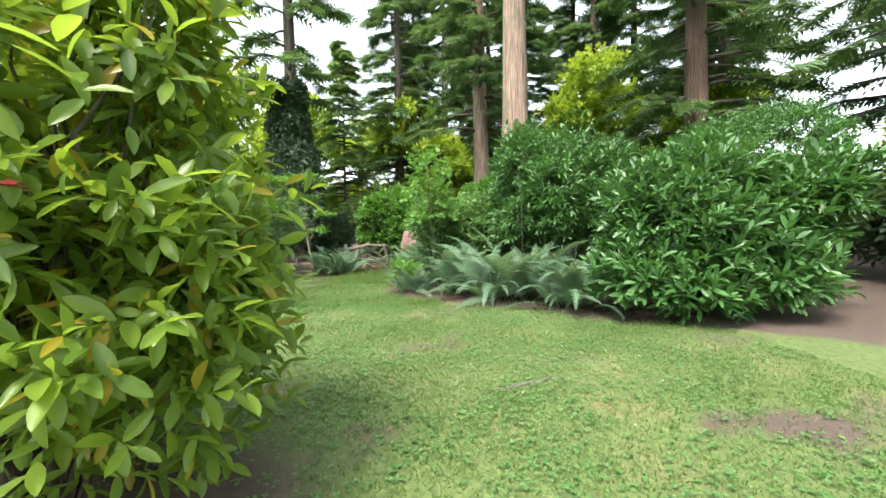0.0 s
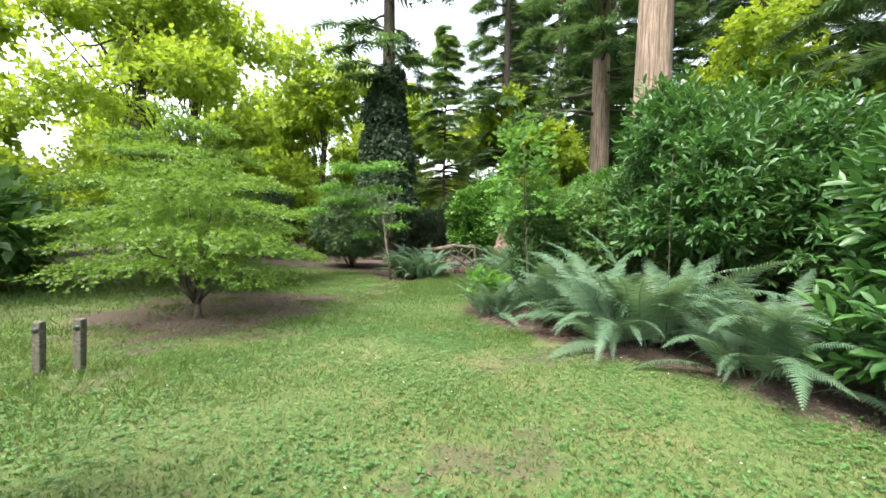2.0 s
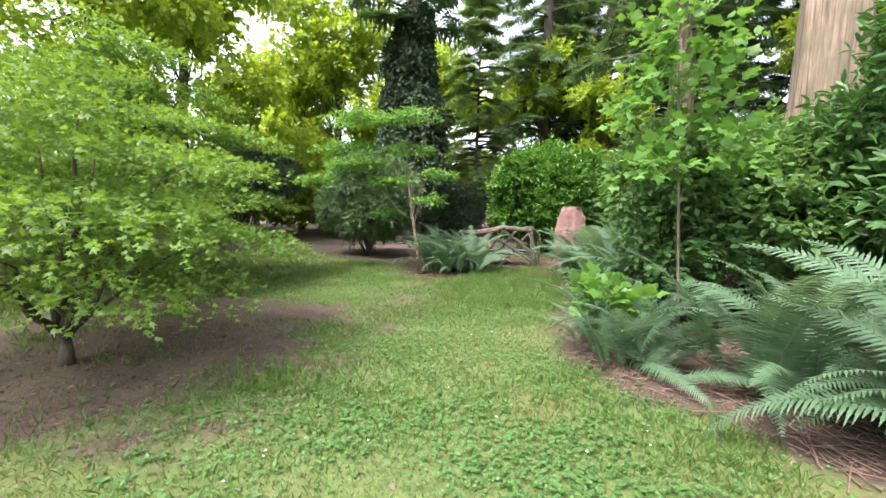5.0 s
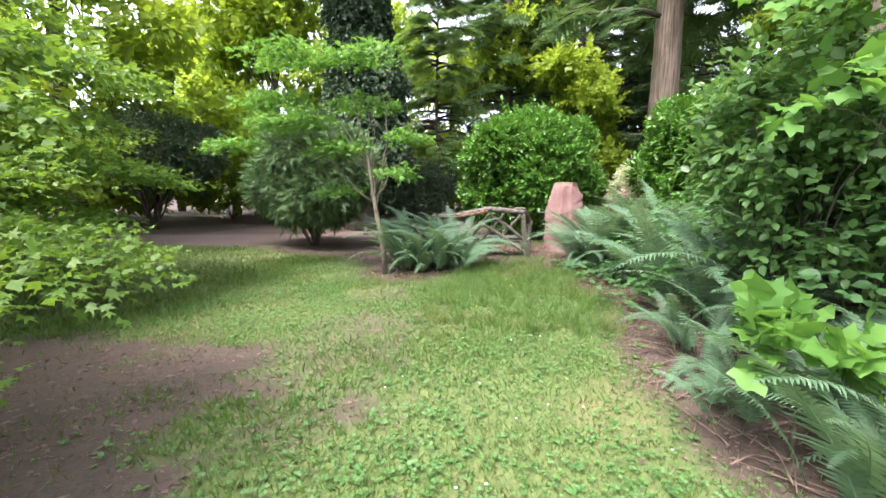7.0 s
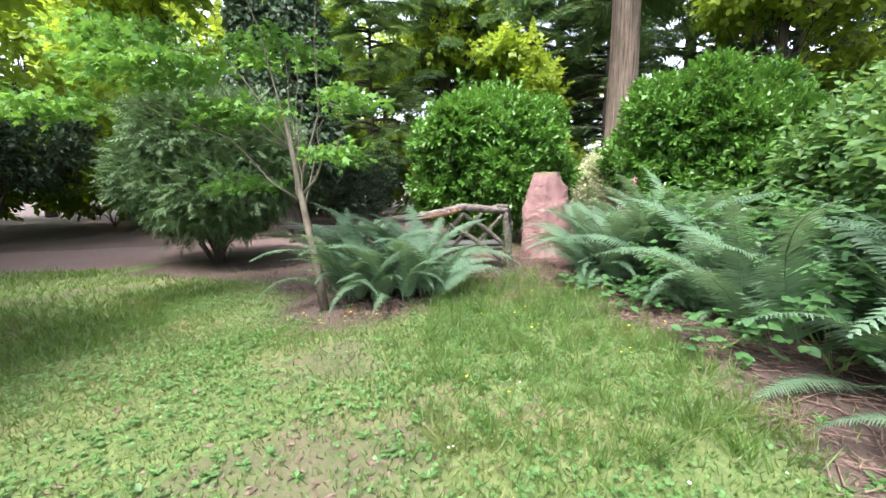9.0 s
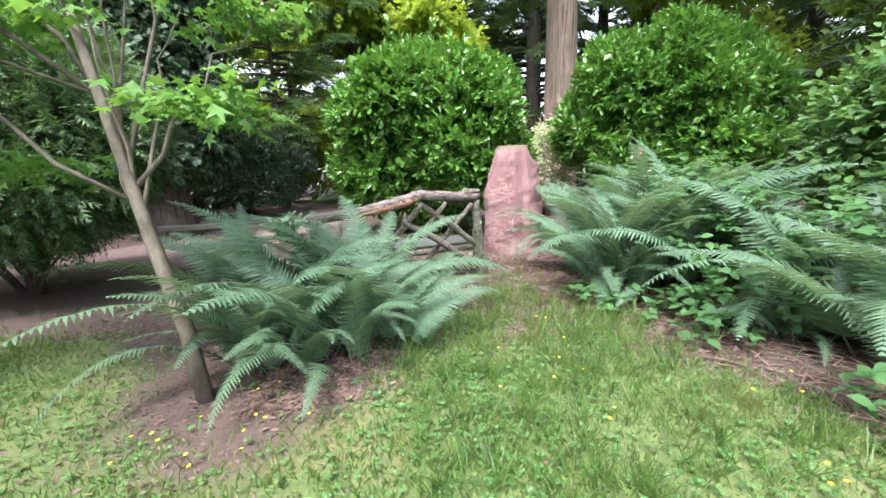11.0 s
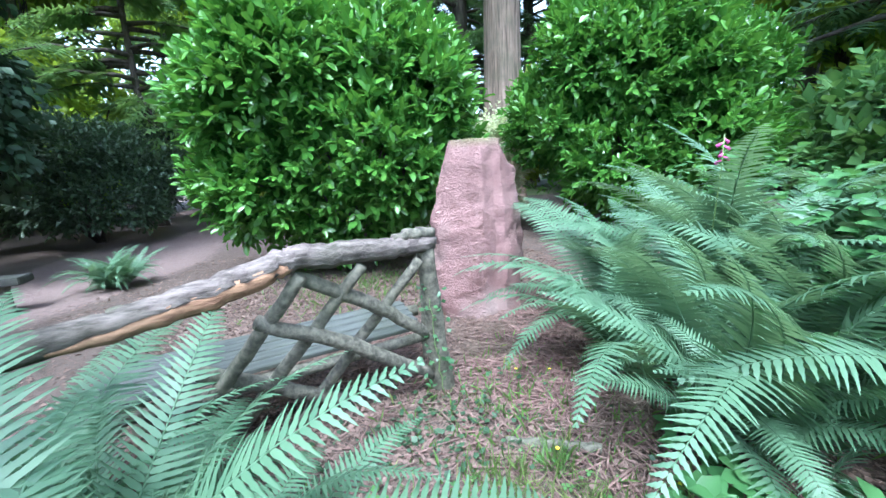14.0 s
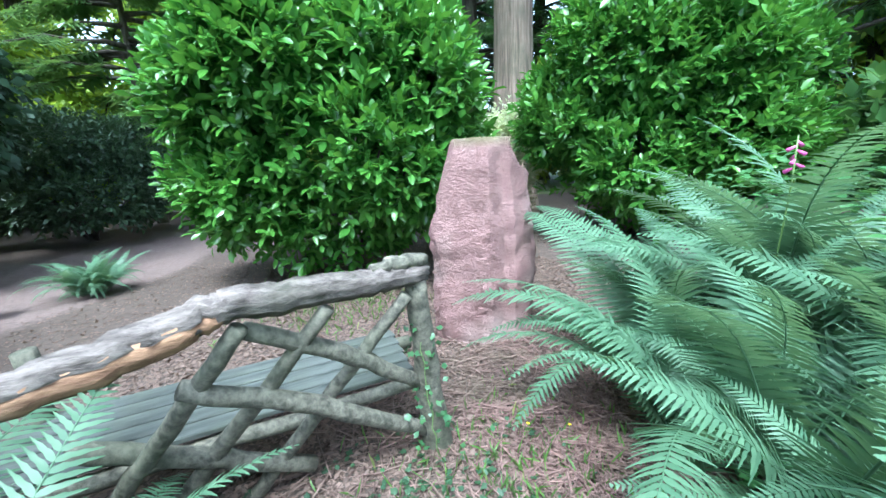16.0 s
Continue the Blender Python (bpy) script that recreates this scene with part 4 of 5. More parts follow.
# ---- the rustic bench, seen from behind ----
def bench():
    rng = np.random.default_rng(130)
    ob = thing("rustic_bench", "weathered rustic pole bench with a broken top rail", "bench", pose(-2.45, 17.2, 0))
    off = np.array([-2.45, 17.2, 0])

    def pole(name, a, b2, r, label="", sag=0.0, material=WOOD, jit=0.004, flat=1.0, sides=12):
        V, F = tube(bent(np.array(a) - off, np.array(b2) - off, 12, sag, rng, jit), r, sides, 0.035, rng, flat)
        return part(name, mesh_from(name, V, F, material, True), ob, label)

    pole("post", (-2.40, 17.18, -0.05), (-2.51, 17.03, 1.0), [0.085, 0.06, 0.05], "cracked grey post")
    pole("arm", (-2.50, 17.03, 1.05), (-2.36, 17.62, 0.78), [0.05, 0.055, 0.045], "grey bent arm", 0.05)
    pole("front_post", (-2.36, 17.62, -0.05), (-2.34, 17.62, 0.80), [0.05, 0.045])
    pole("back_pole", (-3.20, 16.74, 1.0), (-3.75, 16.95, 0.30), [0.032, 0.036, 0.034])
    pole("back_pole", (-2.91, 16.84, 0.99), (-3.62, 17.06, 0.12), [0.028, 0.033, 0.036])
    pole("back_pole", (-2.57, 16.97, 0.95), (-3.36, 17.15, -0.02), [0.028, 0.033, 0.034])
    pole("cross_pole", (-3.20, 16.80, 0.97), (-2.50, 17.12, 0.42), [0.034, 0.04, 0.034], "", 0.03)
    pole("cross_pole", (-3.42, 16.79, 0.80), (-2.46, 17.16, 0.11), [0.036, 0.042, 0.036], "", 0.03)
    pole("cross_pole", (-3.80, 16.86, 0.62), (-3.05, 17.15, 0.10), [0.04, 0.042, 0.04])
    pole("post", (-4.30, 16.75, -0.05), (-4.35, 16.45, 0.95), [0.08, 0.06, 0.055])
    # the split top rail
    pts = np.array([(-2.47, 17.02, 1.03), (-2.62, 16.97, 1.035), (-2.80, 16.90, 1.045), (-3.0, 16.82, 1.065), (-3.15, 16.76, 1.085), (-3.24, 16.72, 1.085), (-3.34, 16.69, 1.06), (-3.5, 16.64, 1.02), (-3.7, 16.585, 0.985), (-3.95, 16.52, 0.95), (-4.3, 16.42, 0.92)]) - off
    dense = np.stack([np.interp(np.linspace(0, 10, 50), np.arange(11), pts[:, c]) for c in range(3)], -1)
    dense += rng.standard_normal(dense.shape) * 0.004
    V, F = tube(dense, [0.045, 0.052, 0.055, 0.05, 0.056, 0.05, 0.045], 22, 0.14, rng, 0.7)
    part("top_rail", mesh_from("top_rail", V, F, PALE_WOOD, True), ob, "bleached grey split rail")
    V, F = tube(dense[22:46] + np.array([-0.012, -0.028, -0.035]), [0.01, 0.034, 0.036, 0.03, 0.012], 10, 0.12, rng, 0.6)
    part("rail_split", mesh_from("rail_split", V, F, ORANGE_WOOD, True), ob, "fresh orange torn wood")
    V, F = tube(bent((-0.02, -0.18, 1.09), (-0.27, -0.26, 1.095), 10, 0.01, rng, 0.006), [0.03, 0.034, 0.02], 10, 0.08, rng)
    part("rail_branch", mesh_from("rail_branch", V, F, WOOD, True), ob)
    # the slatted seat
    for k in range(5):
        d = 0.115 * k
        a, b2 = np.array((-2.50, 17.30 + d, 0.43)) - off, np.array((-4.25, 17.02 + d, 0.42)) - off
        bm = bmesh.new()
        bmesh.ops.create_cube(bm, size=1)
        bmesh.ops.scale(bm, vec=(1.77, 0.098, 0.028), verts=bm.verts)
        bmesh.ops.bevel(bm, geom=bm.edges[:], offset=0.005, segments=1, affect="EDGES")
        me = bpy.data.meshes.new("seat_slat")
        bm.to_mesh(me)
        bm.free()
        me.materials.append(SLAT_WOOD)
        mid = (a + b2) / 2
        part("seat_slat", me, ob, "grey-green wooden slat", pose(*mid, 0, 0, math.degrees(math.atan2(a[1] - b2[1], a[0] - b2[0]))))
    pole("seat_rail", (-2.42, 17.25, 0.36), (-4.25, 17.0, 0.35), [0.035, 0.04], "rough split log under the seat")
    pole("seat_rail", (-2.40, 17.74, 0.36), (-4.25, 17.46, 0.35), [0.045, 0.055, 0.045], "rough split log under the seat")
    pole("front_post", (-4.2, 17.5, -0.05), (-4.2, 17.5, 0.78), [0.05, 0.045])


bench()


def far_bench():
    ob = thing("wooden_bench", "small bench with a black plank seat by the path", "bench", pose(-6.75, 21.0, 0))
    rng = np.random.default_rng(140)
    for x in (0.2, -1.0):
        V, F = tube(bent((x, -0.1, -0.03), (x - 0.03, 0.0, 0.36), 6, 0, rng, 0.004), [0.075, 0.06], 10, 0.06, rng)
        part("leg", mesh_from("leg", V, F, WOOD, True), ob)
    bm = bmesh.new()
    bmesh.ops.create_cube(bm, size=1)
    bmesh.ops.scale(bm, vec=(1.7, 0.3, 0.09), verts=bm.verts)
    bmesh.ops.bevel(bm, geom=bm.edges[:], offset=0.012, segments=2, affect="EDGES")
    me = bpy.data.meshes.new("seat")
    bm.to_mesh(me)
    bm.free()
    me.materials.append(BLACK_WOOD)
    part("seat", me, ob, "black plank", pose(-0.45, 0, 0.40))


far_bench()


# ---- marker posts in the grass ----
def marker_post(x, y, h, seed):
    rng = np.random.default_rng(seed)
    ob = thing("marker_post", "short square weathered post with a small plate", "post", pose(x, y, 0, 2, 3, 20), "marker posts")
    bm = bmesh.new()
    bmesh.ops.create_cube(bm, size=1)
    bmesh.ops.scale(bm, vec=(0.085, 0.085, h + 0.06), verts=bm.verts)
    bmesh.ops.bevel(bm, geom=bm.edges[:], offset=0.008, segments=1, affect="EDGES")
    me = bpy.data.meshes.new("shaft")
    bm.to_mesh(me)
    bm.free()
    me.materials.append(WOOD)
    part("shaft", me, ob, m=pose(0, 0, h / 2 - 0.03))
    V, F = tube([(0, -0.043, h - 0.09), (0, -0.049, h - 0.09)], [0.03, 0.03], 12)
    part("plate", mesh_from("plate", V, F, LABEL_GREY), ob, "small dark round plate")


marker_post(-4.70, 5.80, 0.62, 1)
marker_post(-5.12, 5.68, 0.58, 2)


# ---- grass and clover ----
def turf(x0, x1, y0, y1, count, h0, h1, w, seed, fade=None):
    rng = np.random.default_rng(seed)
    X, Y = rng.uniform(x0, x1, count), rng.uniform(y0, y1, count)
    keep = rng.uniform(0, 1, count) > np.clip(1.3 * np.maximum(soil_at(X, Y) - 0.1, path_at(X, Y)) + 0.25 * ripple(X * 2.3, Y * 2.3), 0, 0.97)
    if fade is not None:
        keep &= X < fade + 0.8 * ripple(X * 1.2, Y * 1.2) + rng.normal(0, 0.6, count)
    X, Y = X[keep], Y[keep]
    n = len(X)
    P = np.stack([X, Y, height_at(X, Y) - 0.004], -1)
    D = np.stack([rng.normal(0, 0.55, n), rng.normal(0, 0.55, n), np.ones(n)], -1)
    N = sphere(rng, n) * np.array([1, 1, 0.2])
    H = rng.uniform(h0, h1, n) * (1 + 0.5 * ripple(X * 1.1 + 5, Y * 1.1))
    return scatter((np.array([(-0.5, 0, 0), (0.5, 0, 0), (0.32, 0.55, 0.06), (0, 1, 0.26)]), np.array([(0, 1, 2), (0, 2, 3)])), P, D, N, H, w * rng.uniform(0.7, 1.3, n))


V, F = join([turf(-6.5, 4.5, 1.0, 8.5, 130000, 0.02, 0.055, 0.007, 1), turf(-7.5, 0.0, 8.5, 17.0, 120000, 0.03, 0.075, 0.007, 2), turf(-13, -6.5, 3, 17, 40000, 0.05, 0.13, 0.012, 3), turf(-7, -0.5, 1.8, 10.5, 60000, 0.05, 0.11, 0.006, 8, -3.4)])
thing("grass", "short mossy lawn grass thinning over bare soil", "grass", kind="stuff", mesh=mesh_from("grass", V, F, GRASS))


def clovers(x0, x1, y0, y1, count, seed):
    rng = np.random.default_rng(seed)
    X, Y = rng.uniform(x0, x1, count), rng.uniform(y0, y1, count)
    keep = (rng.uniform(0, 1, count) > 1.25 * np.maximum(soil_at(X, Y), path_at(X, Y))) & (ripple(X * 1.9 + 7, Y * 1.9) > rng.uniform(-0.9, 0.5, count))
    X, Y = X[keep], Y[keep]
    n = len(X)
    z = height_at(X, Y) + rng.uniform(0.012, 0.05, n)
    out = []
    a0 = rng.uniform(0, 6.28, n)
    tilt = rng.normal(0, 0.25, (n, 3))
    L = rng.uniform(0.012, 0.026, n)
    for k in range(3):
        a = a0 + k * 2.094
        D = np.stack([np.cos(a), np.sin(a), rng.normal(0, 0.2, n)], -1)
        out.append(scatter(T_KITE, np.stack([X, Y, z], -1), D, np.array([0, 0, 1.0]) + tilt, L, L * 1.05))
    return join(out)


V, F = join([clovers(-5.5, 4.5, 1.2, 9.0, 44000, 4), clovers(-6.5, -0.5, 8.0, 17.0, 30000, 5)])
thing("clover", "low clover leaves spread through the lawn", "clover", kind="stuff", mesh=mesh_from("clover", V, F, CLOVER))


def litter(count, seed, x0=-6.5, x1=4, y0=4, y1=23):
    rng = np.random.default_rng(seed)
    X, Y = rng.uniform(x0, x1, count), rng.uniform(y0, y1, count)
    keep = rng.uniform(0, 1, count) < soil_at(X, Y) * (1 - path_at(X, Y)) + 0.03
    X, Y = X[keep], Y[keep]
    n = len(X)
    P = np.stack([X, Y, height_at(X, Y) + 0.006], -1)
    D = np.stack([rng.normal(0, 1, n), rng.normal(0, 1, n), rng.normal(0, 0.15, n)], -1)
    N = np.array([0, 0, 1.0]) + rng.normal(0, 0.3, (n, 3))
    L = rng.uniform(0.02, 0.06, n)
    return scatter(T_KITE, P, D, N, L, L * rng.uniform(0.2, 0.7, n))


V, F = join([litter(60000, 6), litter(90000, 9, -4.6, 0.4, 14.5, 20.5)])
thing("leaf_litter", "brown fallen leaves and needles on soil", "leaf litter", kind="stuff", mesh=mesh_from("leaf_litter", V, F, LITTER))


def sticks(count, seed):
    rng = np.random.default_rng(seed)
    out = []
    for _ in range(count):
        x, y = (rng.normal(-1.6, 0.45), rng.normal(17.0, 0.6)) if rng.uniform() < 0.3 else (rng.uniform(-3.2, 1.0), rng.uniform(8.5, 18.5))
        if soil_at(np.array([x]), np.array([y]))[0] < 0.55:
            continue
        a, ln = rng.uniform(0, 3.14), rng.uniform(0.1, 0.55)
        p = np.array([x, y, 0.012 + rng.uniform(0, 0.02)])
        d = np.array([math.cos(a), math.sin(a), rng.normal(0, 0.05)]) * ln / 2
        out.append(tube(bent(p - d, p + d, 3, 0, rng, 0.012), [rng.uniform(0.003, 0.007), 0.002], 4))
    return join(out)


V, F = sticks(4600, 7)
thing("fallen_twigs", "reddish dead twigs scattered on the soil", "twigs", kind="stuff", mesh=mesh_from("fallen_twigs", V, F, STICK))


# ---- brambles and seedlings in the bed ----
def trefoil_patch(name, label, category, foot, lumps, seed, material, twigs, L, group, stems=10):
    """Arching stems with leaves in threes."""
    rng = np.random.default_rng(seed)
    ob = thing(name, label, category, pose(*foot), group)
    P, D = shell_points(rng, lumps, twigs, 0.55, 1.05, -0.5)
    n = len(P)
    a0 = rng.uniform(0, 6.28, n)
    out = []
    for k in range(3):
        a = a0 + (k - 1) * 1.35
        W = np.stack([np.cos(a), np.sin(a), rng.normal(-0.1, 0.25, n)], -1) + 0.4 * D
        sc = L * rng.uniform(0.6, 1.15, n) * (1.15 if k == 1 else 0.9)
        out.append(scatter(T_LONG, P, W, np.array([0, 0, 1.0]) + 0.5 * D + rng.normal(0, 0.2, (n, 3)), sc, sc * 0.72))
    V, F = join(out)
    part("leaves", mesh_from("leaves", V, F, material), ob)
    for V, F in limbs_to(rng, lumps, (0, 0, 0), 0.008, stems, 4):
        part("stem", mesh_from("stem", V, F, STEM_GREEN, True), ob)
    return ob


for k, (x, y, r, h, n) in enumerate(((-0.35, 15.55, 0.75, 1.25, 260), (0.1, 14.4, 0.8, 1.4, 300), (-0.75, 14.9, 0.5, 0.7, 130), (-0.6, 13.2, 0.55, 0.9, 150), (0.35, 13.3, 0.8, 1.7, 300), (0.2, 11.9, 0.7, 1.5, 260), (-0.25, 16.0, 0.5, 1.5, 170), (0.9, 17.5, 0.8, 1.6, 260), (-1.35, 16.0, 0.3, 0.3, 50), (-1.05, 15.2, 0.35, 0.3, 50), (-1.5, 15.35, 0.3, 0.24, 26), (-1.3, 14.7, 0.32, 0.26, 30), (-1.75, 15.75, 0.25, 0.2, 20), (-1.15, 13.6, 0.35, 0.35, 36))):
    trefoil_patch("bramble", "tangled bramble with broad green leaves in threes", "bramble", (x, y, 0), heap(160 + k, r, r, -0.1, h, 6), 170 + k, BRAMBLE, n, 0.10, "brambles")


def weeds(count, seed):
    """Broad low leaves in the turf and at the bed's edge."""
    rng = np.random.default_rng(seed)
    X, Y = rng.uniform(-5, 3.5, count), rng.uniform(2, 17.5, count)
    keep = (path_at(X, Y) < 0.3) & (soil_at(X, Y) < 0.97) & (ripple(X * 1.3 + 2, Y * 1.3) > rng.uniform(-0.6, 0.9, count))
    X, Y = X[keep], Y[keep]
    n, out = len(X), []
    L = rng.uniform(0.02, 0.06, n)
    for k in range(5):
        a = rng.uniform(0, 6.28, n)
        out.append(scatter(T_OVAL, np.stack([X, Y, height_at(X, Y) + 0.01], -1), np.stack([np.cos(a), np.sin(a), rng.uniform(0.15, 0.8, n)], -1), np.array([0, 0, 1.0]) + rng.normal(0, 0.2, (n, 3)), L, L * 0.5))
    return join(out)


V, F = weeds(5200, 12)
thing("lawn_weeds", "broad-leaved weeds growing through the lawn", "weeds", kind="stuff", mesh=mesh_from("lawn_weeds", V, F, CLOVER))


def tall_grass(count, seed):
    rng = np.random.default_rng(seed)
    cx, cy = rng.uniform(-3.6, -1.3, count), rng.uniform(12.2, 16.6, count)
    keep = soil_at(cx, cy) < 0.75
    cx, cy = cx[keep], cy[keep]
    X, Y = np.repeat(cx, 16), np.repeat(cy, 16)
    n = len(X)
    X, Y = X + rng.normal(0, 0.03, n), Y + rng.normal(0, 0.03, n)
    D = np.stack([rng.normal(0, 0.5, n), rng.normal(0, 0.5, n), np.ones(n)], -1)
    return scatter((np.array([(-0.5, 0, 0), (0.5, 0, 0), (0.4, 0.5, 0.07), (-0.4, 0.5, 0.07), (0, 1, 0.33)]), np.array([(0, 1, 2), (0, 2, 3), (3, 2, 4)])),
                   np.stack([X, Y, height_at(X, Y)], -1), D, sphere(rng, n) * np.array([1, 1, 0.2]), rng.uniform(0.08, 0.22, n), np.full(n, 0.006))


V, F = tall_grass(620, 13)
thing("grass_tufts", "longer loose grass tufts near the bench", "grass", kind="stuff", mesh=mesh_from("grass_tufts", V, F, GRASS))


def ground_ivy(count, seed):
    rng = np.random.default_rng(seed)
    X, Y = rng.normal(-2.75, 0.55, count), rng.normal(16.75, 0.28, count)
    keep = ripple(X * 4, Y * 4) > rng.uniform(-0.7, 0.6, count)
    X, Y = X[keep], Y[keep]
    n = len(X)
    a = rng.uniform(0, 6.28, n)
    L = rng.uniform(0.02, 0.05, n)
    return scatter(T_SYC, np.stack([X, Y, height_at(X, Y) + rng.uniform(0.012, 0.05, n)], -1), np.stack([np.cos(a), np.sin(a), rng.normal(0, 0.25, n)], -1), np.array([0, 0, 1.0]) + rng.normal(0, 0.3, (n, 3)), L, L)


V, F = ground_ivy(900, 14)
thing("ground_ivy", "dark ivy leaves creeping over soil by the bench", "ivy", kind="stuff", mesh=mesh_from("ground_ivy", V, F, IVY))


def sparse_grass(seed):
    rng = np.random.default_rng(seed)
    spots = [(-2.2, 16.7, 0.35, 420), (-2.6, 19.7, 0.5, 900), (-1.6, 16.2, 0.4, 300), (-1.9, 17.2, 0.25, 120)]
    out = []
    for x, y, r, n in spots:
        X, Y = rng.normal(x, r, n), rng.normal(y, r, n)
        D = np.stack([rng.normal(0, 0.6, n), rng.normal(0, 0.6, n), np.ones(n)], -1)
        out.append(scatter((np.array([(-0.5, 0, 0), (0.5, 0, 0), (0.3, 0.55, 0.06), (0, 1, 0.3)]), np.array([(0, 1, 2), (0, 2, 3)])),
                           np.stack([X, Y, height_at(X, Y)], -1), D, sphere(rng, n) * np.array([1, 1, 0.2]), rng.uniform(0.05, 0.13, n), np.full(n, 0.006)))
    return join(out)


V, F = sparse_grass(15)
thing("sparse_grass", "thin grass coming up through the leaf litter", "grass", kind="stuff", mesh=mesh_from("sparse_grass", V, F, GRASS))


# ---- flowers ----
def flower(name, label, petal, petals, size, height, seed, group):
    rng = np.random.default_rng(seed)
    ob = thing(name, label, "flower", pose(0, 0, -5), group)
    V, F = tube(bent((0, 0, 0), (0.01, 0.01, height), 5, 0, rng, 0.003), [0.0016, 0.0012], 4)
    part("stem", mesh_from("stem", V, F, STEM_GREEN), ob)
    for k in range(petals):
        a = 2 * math.pi * k / petals
        V, F = scatter(T_OVAL, np.array([(0.01, 0.01, height)]), np.array([(math.cos(a), math.sin(a), 0.35)]), np.array([(0, 0, 1.0)]), np.array([size]), np.array([size * 0.95]))
        part("petal", mesh_from("petal", V, F, petal), ob)
    return ob


def sow(src, spots, seed):
    rr = random.Random(seed)
    for k, (x, y) in enumerate(spots):
        m = pose(x, y, 0, rr.uniform(-12, 12), rr.uniform(-12, 12), rr.uniform(0, 360))
        if k:
            copy_thing(src, m)
        else:
            src.matrix_basis = m


rf = random.Random(21)
sow(flower("buttercup", "small yellow buttercup in the grass", YELLOW, 5, 0.012, 0.10, 1, "buttercups"),
    [(-4.75 + rf.gauss(0, 0.35), 14.35 + rf.gauss(0, 0.25)) for _ in range(16)] + [(rf.uniform(-3.3, -1.7), rf.uniform(12.6, 16.3)) for _ in range(20)] + [(-1.5, 13.9), (-1.35, 14.1), (-1.75, 16.9), (-1.95, 17.0)], 3)
sow(flower("daisy", "small white daisy in the lawn", WHITE, 7, 0.009, 0.05, 2, "daisies"),
    [(rf.uniform(-3.5, 3.0), rf.uniform(3.0, 9.0)) for _ in range(60)] + [(rf.uniform(-3.5, -1.6), rf.uniform(9.0, 13.0)) for _ in range(20)], 4)


def foxglove(foot, height):
    ob = thing("foxglove", "single foxglove spike with pink bells among ferns", "flower", pose(*foot))
    rng = np.random.default_rng(5)
    V, F = tube(bent((0, 0, 0), (0.03, 0, height), 8, 0, rng, 0.01), [0.007, 0.004], 6)
    part("stem", mesh_from("stem", V, F, STEM_GREEN, True), ob)
    for k in range(7):
        a, z = k * 2.4, height - 0.03 - 0.022 * k
        p = np.array([0.03, 0, z])
        d = np.array([math.cos(a), math.sin(a), -0.6])
        V, F = tube([p, p + d * 0.02, p + d * 0.04], [0.004, 0.008, 0.011], 7)
        part("bell", mesh_from("bell", V, F, PINK, True), ob)


foxglove((-0.60, 16.70, 0), 1.56)


def umbel(foot, height):
    ob = thing("hogweed", "white flat flower head of hogweed at the bed", "flower", pose(*foot))
    rng = np.random.default_rng(6)
    V, F = tube(bent((0, 0, 0), (0.04, 0.02, height), 7, 0, rng, 0.01), [0.008, 0.005], 6)
    part("stem", mesh_from("stem", V, F, STEM_GREEN, True), ob)
    n = 420
    r, a = 0.15 * np.sqrt(rng.uniform(0, 1, n)), rng.uniform(0, 6.28, n)
    P = np.stack([0.04 + r * np.cos(a), 0.02 + r * np.sin(a), height + 0.05 - 1.2 * r * r + rng.normal(0, 0.006, n)], -1)
    V, F = scatter(T_KITE, P, sphere(rng, n) * np.array([1, 1, 0.3]), np.array([0, 0, 1.0]) + rng.normal(0, 0.3, (n, 3)), np.full(n, 0.014), np.full(n, 0.012))
    part("flower_head", mesh_from("flower_head", V, F, WHITE), ob, "white lacy flower head")


umbel((-0.62, 14.85, 0), 0.42)


def red_bloom():
    rng = np.random.default_rng(8)
    ob = thing("rhododendron_flower", "small red flower head on the rhododendron", "flower", pose(-1.32, 1.22, 1.76))
    for k in range(9):
        a = k * 2.4
        V, F = scatter(T_OVAL, np.array([(0, 0, 0.0)]), np.array([(math.cos(a), math.sin(a), rng.uniform(-0.3, 0.9))]), np.array([(0, 0, 1.0)]), np.array([0.05]), np.array([0.035]))
        part("petal", mesh_from("petal", V, F, RED), ob)


red_bloom()


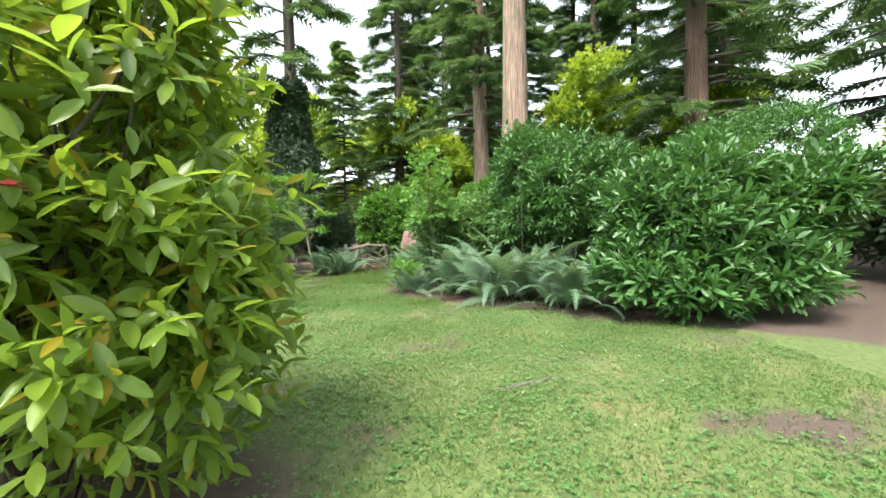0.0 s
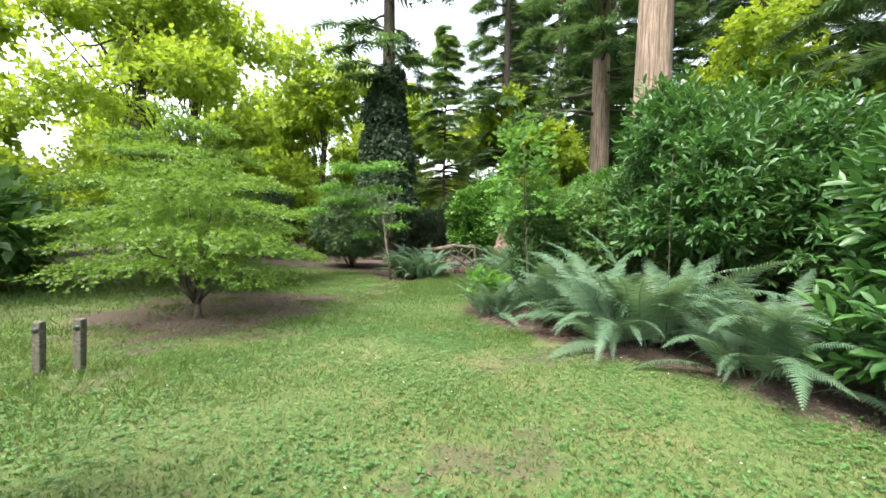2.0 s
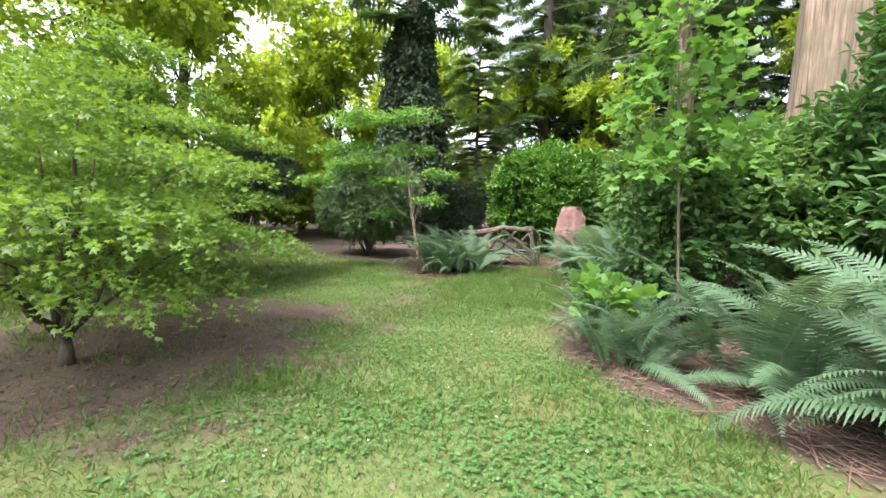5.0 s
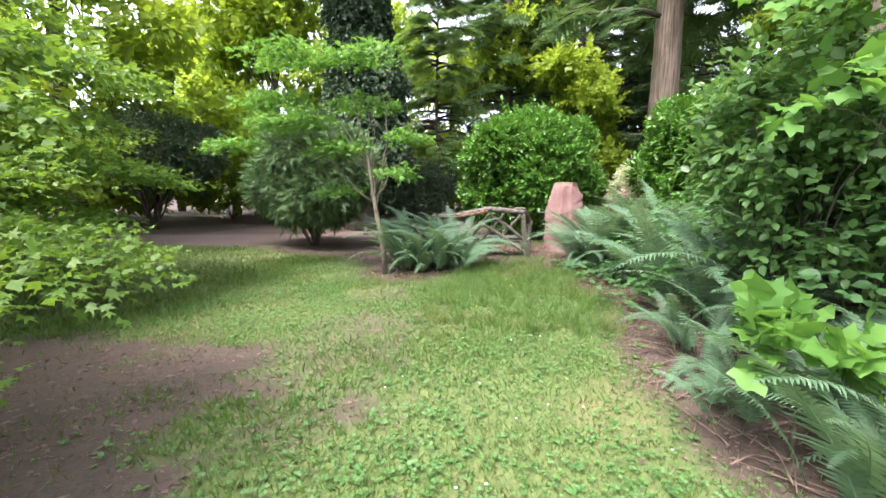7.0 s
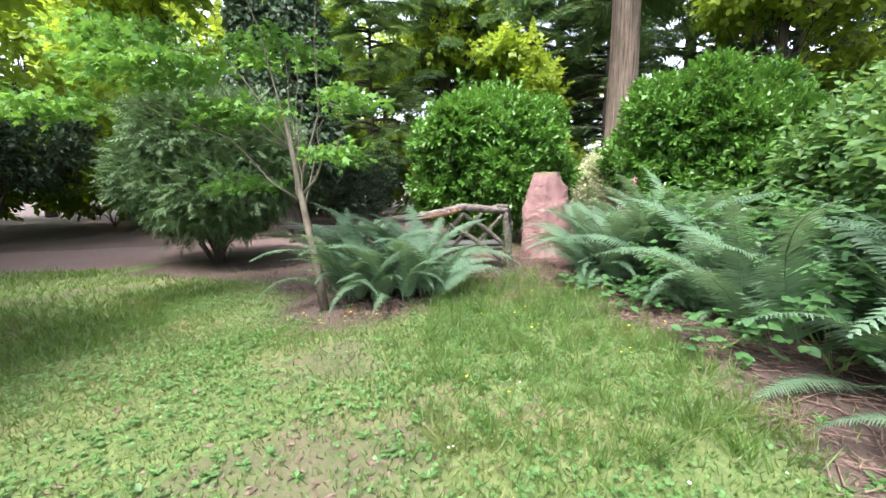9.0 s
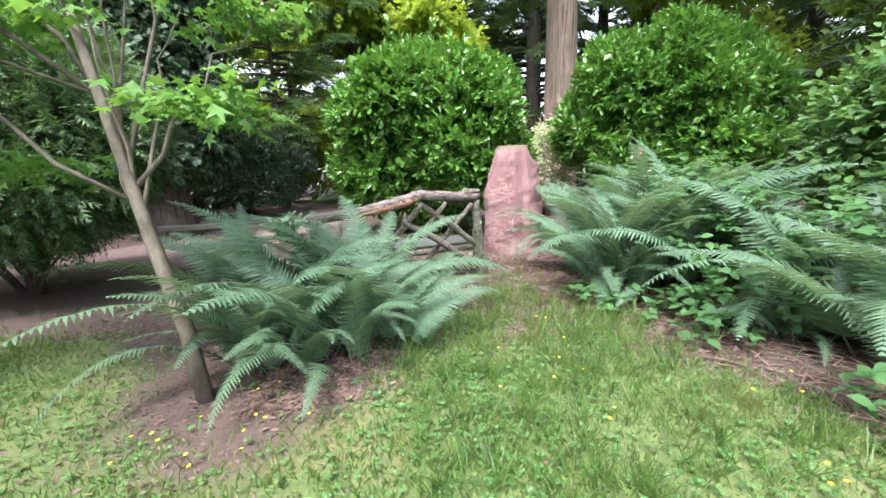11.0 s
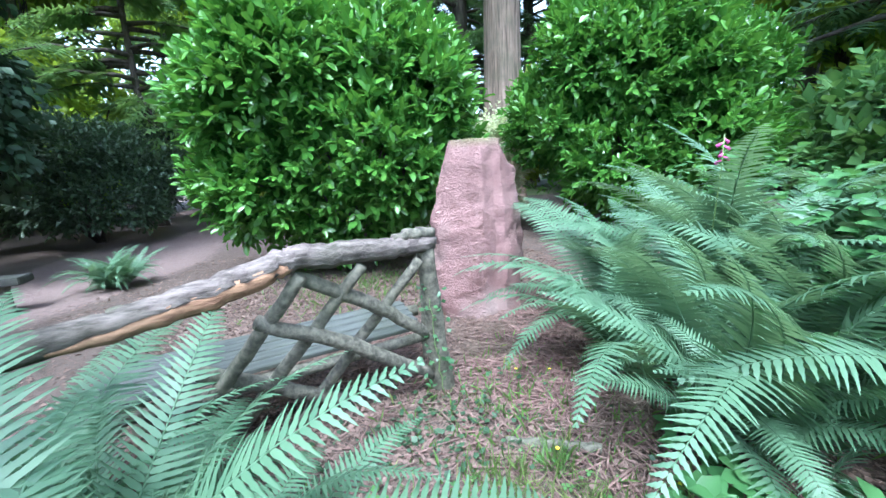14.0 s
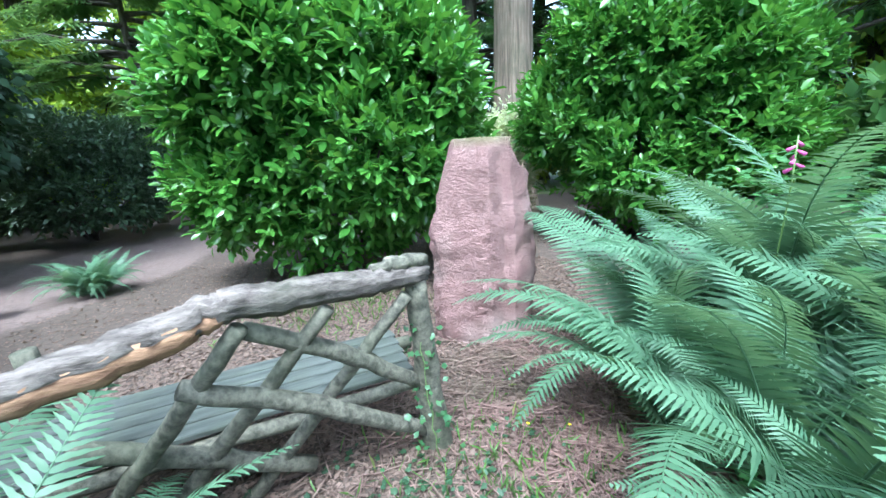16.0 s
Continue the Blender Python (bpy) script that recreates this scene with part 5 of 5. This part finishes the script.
# ---- ivy on the bench post, a fallen branch, a root in the lawn, a cane ----
def ivy_sprig():
    rng = np.random.default_rng(15)
    ob = thing("ivy_sprig", "young ivy climbing the bench post", "ivy", pose(-2.45, 17.12, 0))
    n = 64
    z = rng.uniform(0.0, 0.8, n)
    P = np.stack([rng.normal(-0.01, 0.05, n) - 0.06 * z + 0.05 * (z < 0.1) * rng.normal(0, 3, n), -0.07 + rng.normal(0, 0.03, n), z], -1)
    P[:, 2] = np.maximum(P[:, 2], 0.015)
    D = np.stack([rng.normal(0, 0.8, n), rng.uniform(-1, -0.2, n), rng.normal(-0.4, 0.5, n)], -1)
    V, F = scatter(T_SYC, P, D, np.array([0, -0.6, 0.6]) + rng.normal(0, 0.3, (n, 3)), rng.uniform(0.025, 0.05, n), rng.uniform(0.025, 0.05, n))
    part("leaves", mesh_from("leaves", V, F, IVY_YOUNG), ob)
    V, F = tube(bent((0.02, -0.075, 0), (-0.07, -0.10, 0.8), 12, 0, rng, 0.012), [0.004, 0.002], 5)
    part("stem", mesh_from("stem", V, F, STEM_GREEN, True), ob)


ivy_sprig()


def lying(name, label, category, a, b2, radii, seed, material, sag=0.0):
    rng = np.random.default_rng(seed)
    V, F = tube(bent(a, b2, 14, sag, rng, 0.004), radii, 10, 0.12, rng)
    return thing(name, label, category, mesh=mesh_from(name, V, F, material, True))


lying("fallen_branch", "short pale broken branch lying on soil", "branch", (-2.3, 16.5, 0.025), (-1.9, 16.25, 0.025), [0.022, 0.03, 0.026], 16, WOOD)
lying("tree_root", "pale tree root breaking the lawn surface", "root", (0.45, 3.85, -0.005), (1.25, 4.25, 0.0), [0.012, 0.025, 0.03, 0.015], 17, PALE_WOOD, 0.012)
lying("tree_root", "pale tree root breaking the lawn surface", "root", (1.2, 4.9, -0.01), (2.3, 4.7, -0.005), [0.012, 0.022, 0.012], 18, PALE_WOOD, 0.012)
lying("bamboo_cane", "thin upright garden cane among the ferns", "cane", (1.72, 8.6, 0.0), (1.70, 8.6, 2.7), [0.005, 0.004], 19, BARK_DARK)
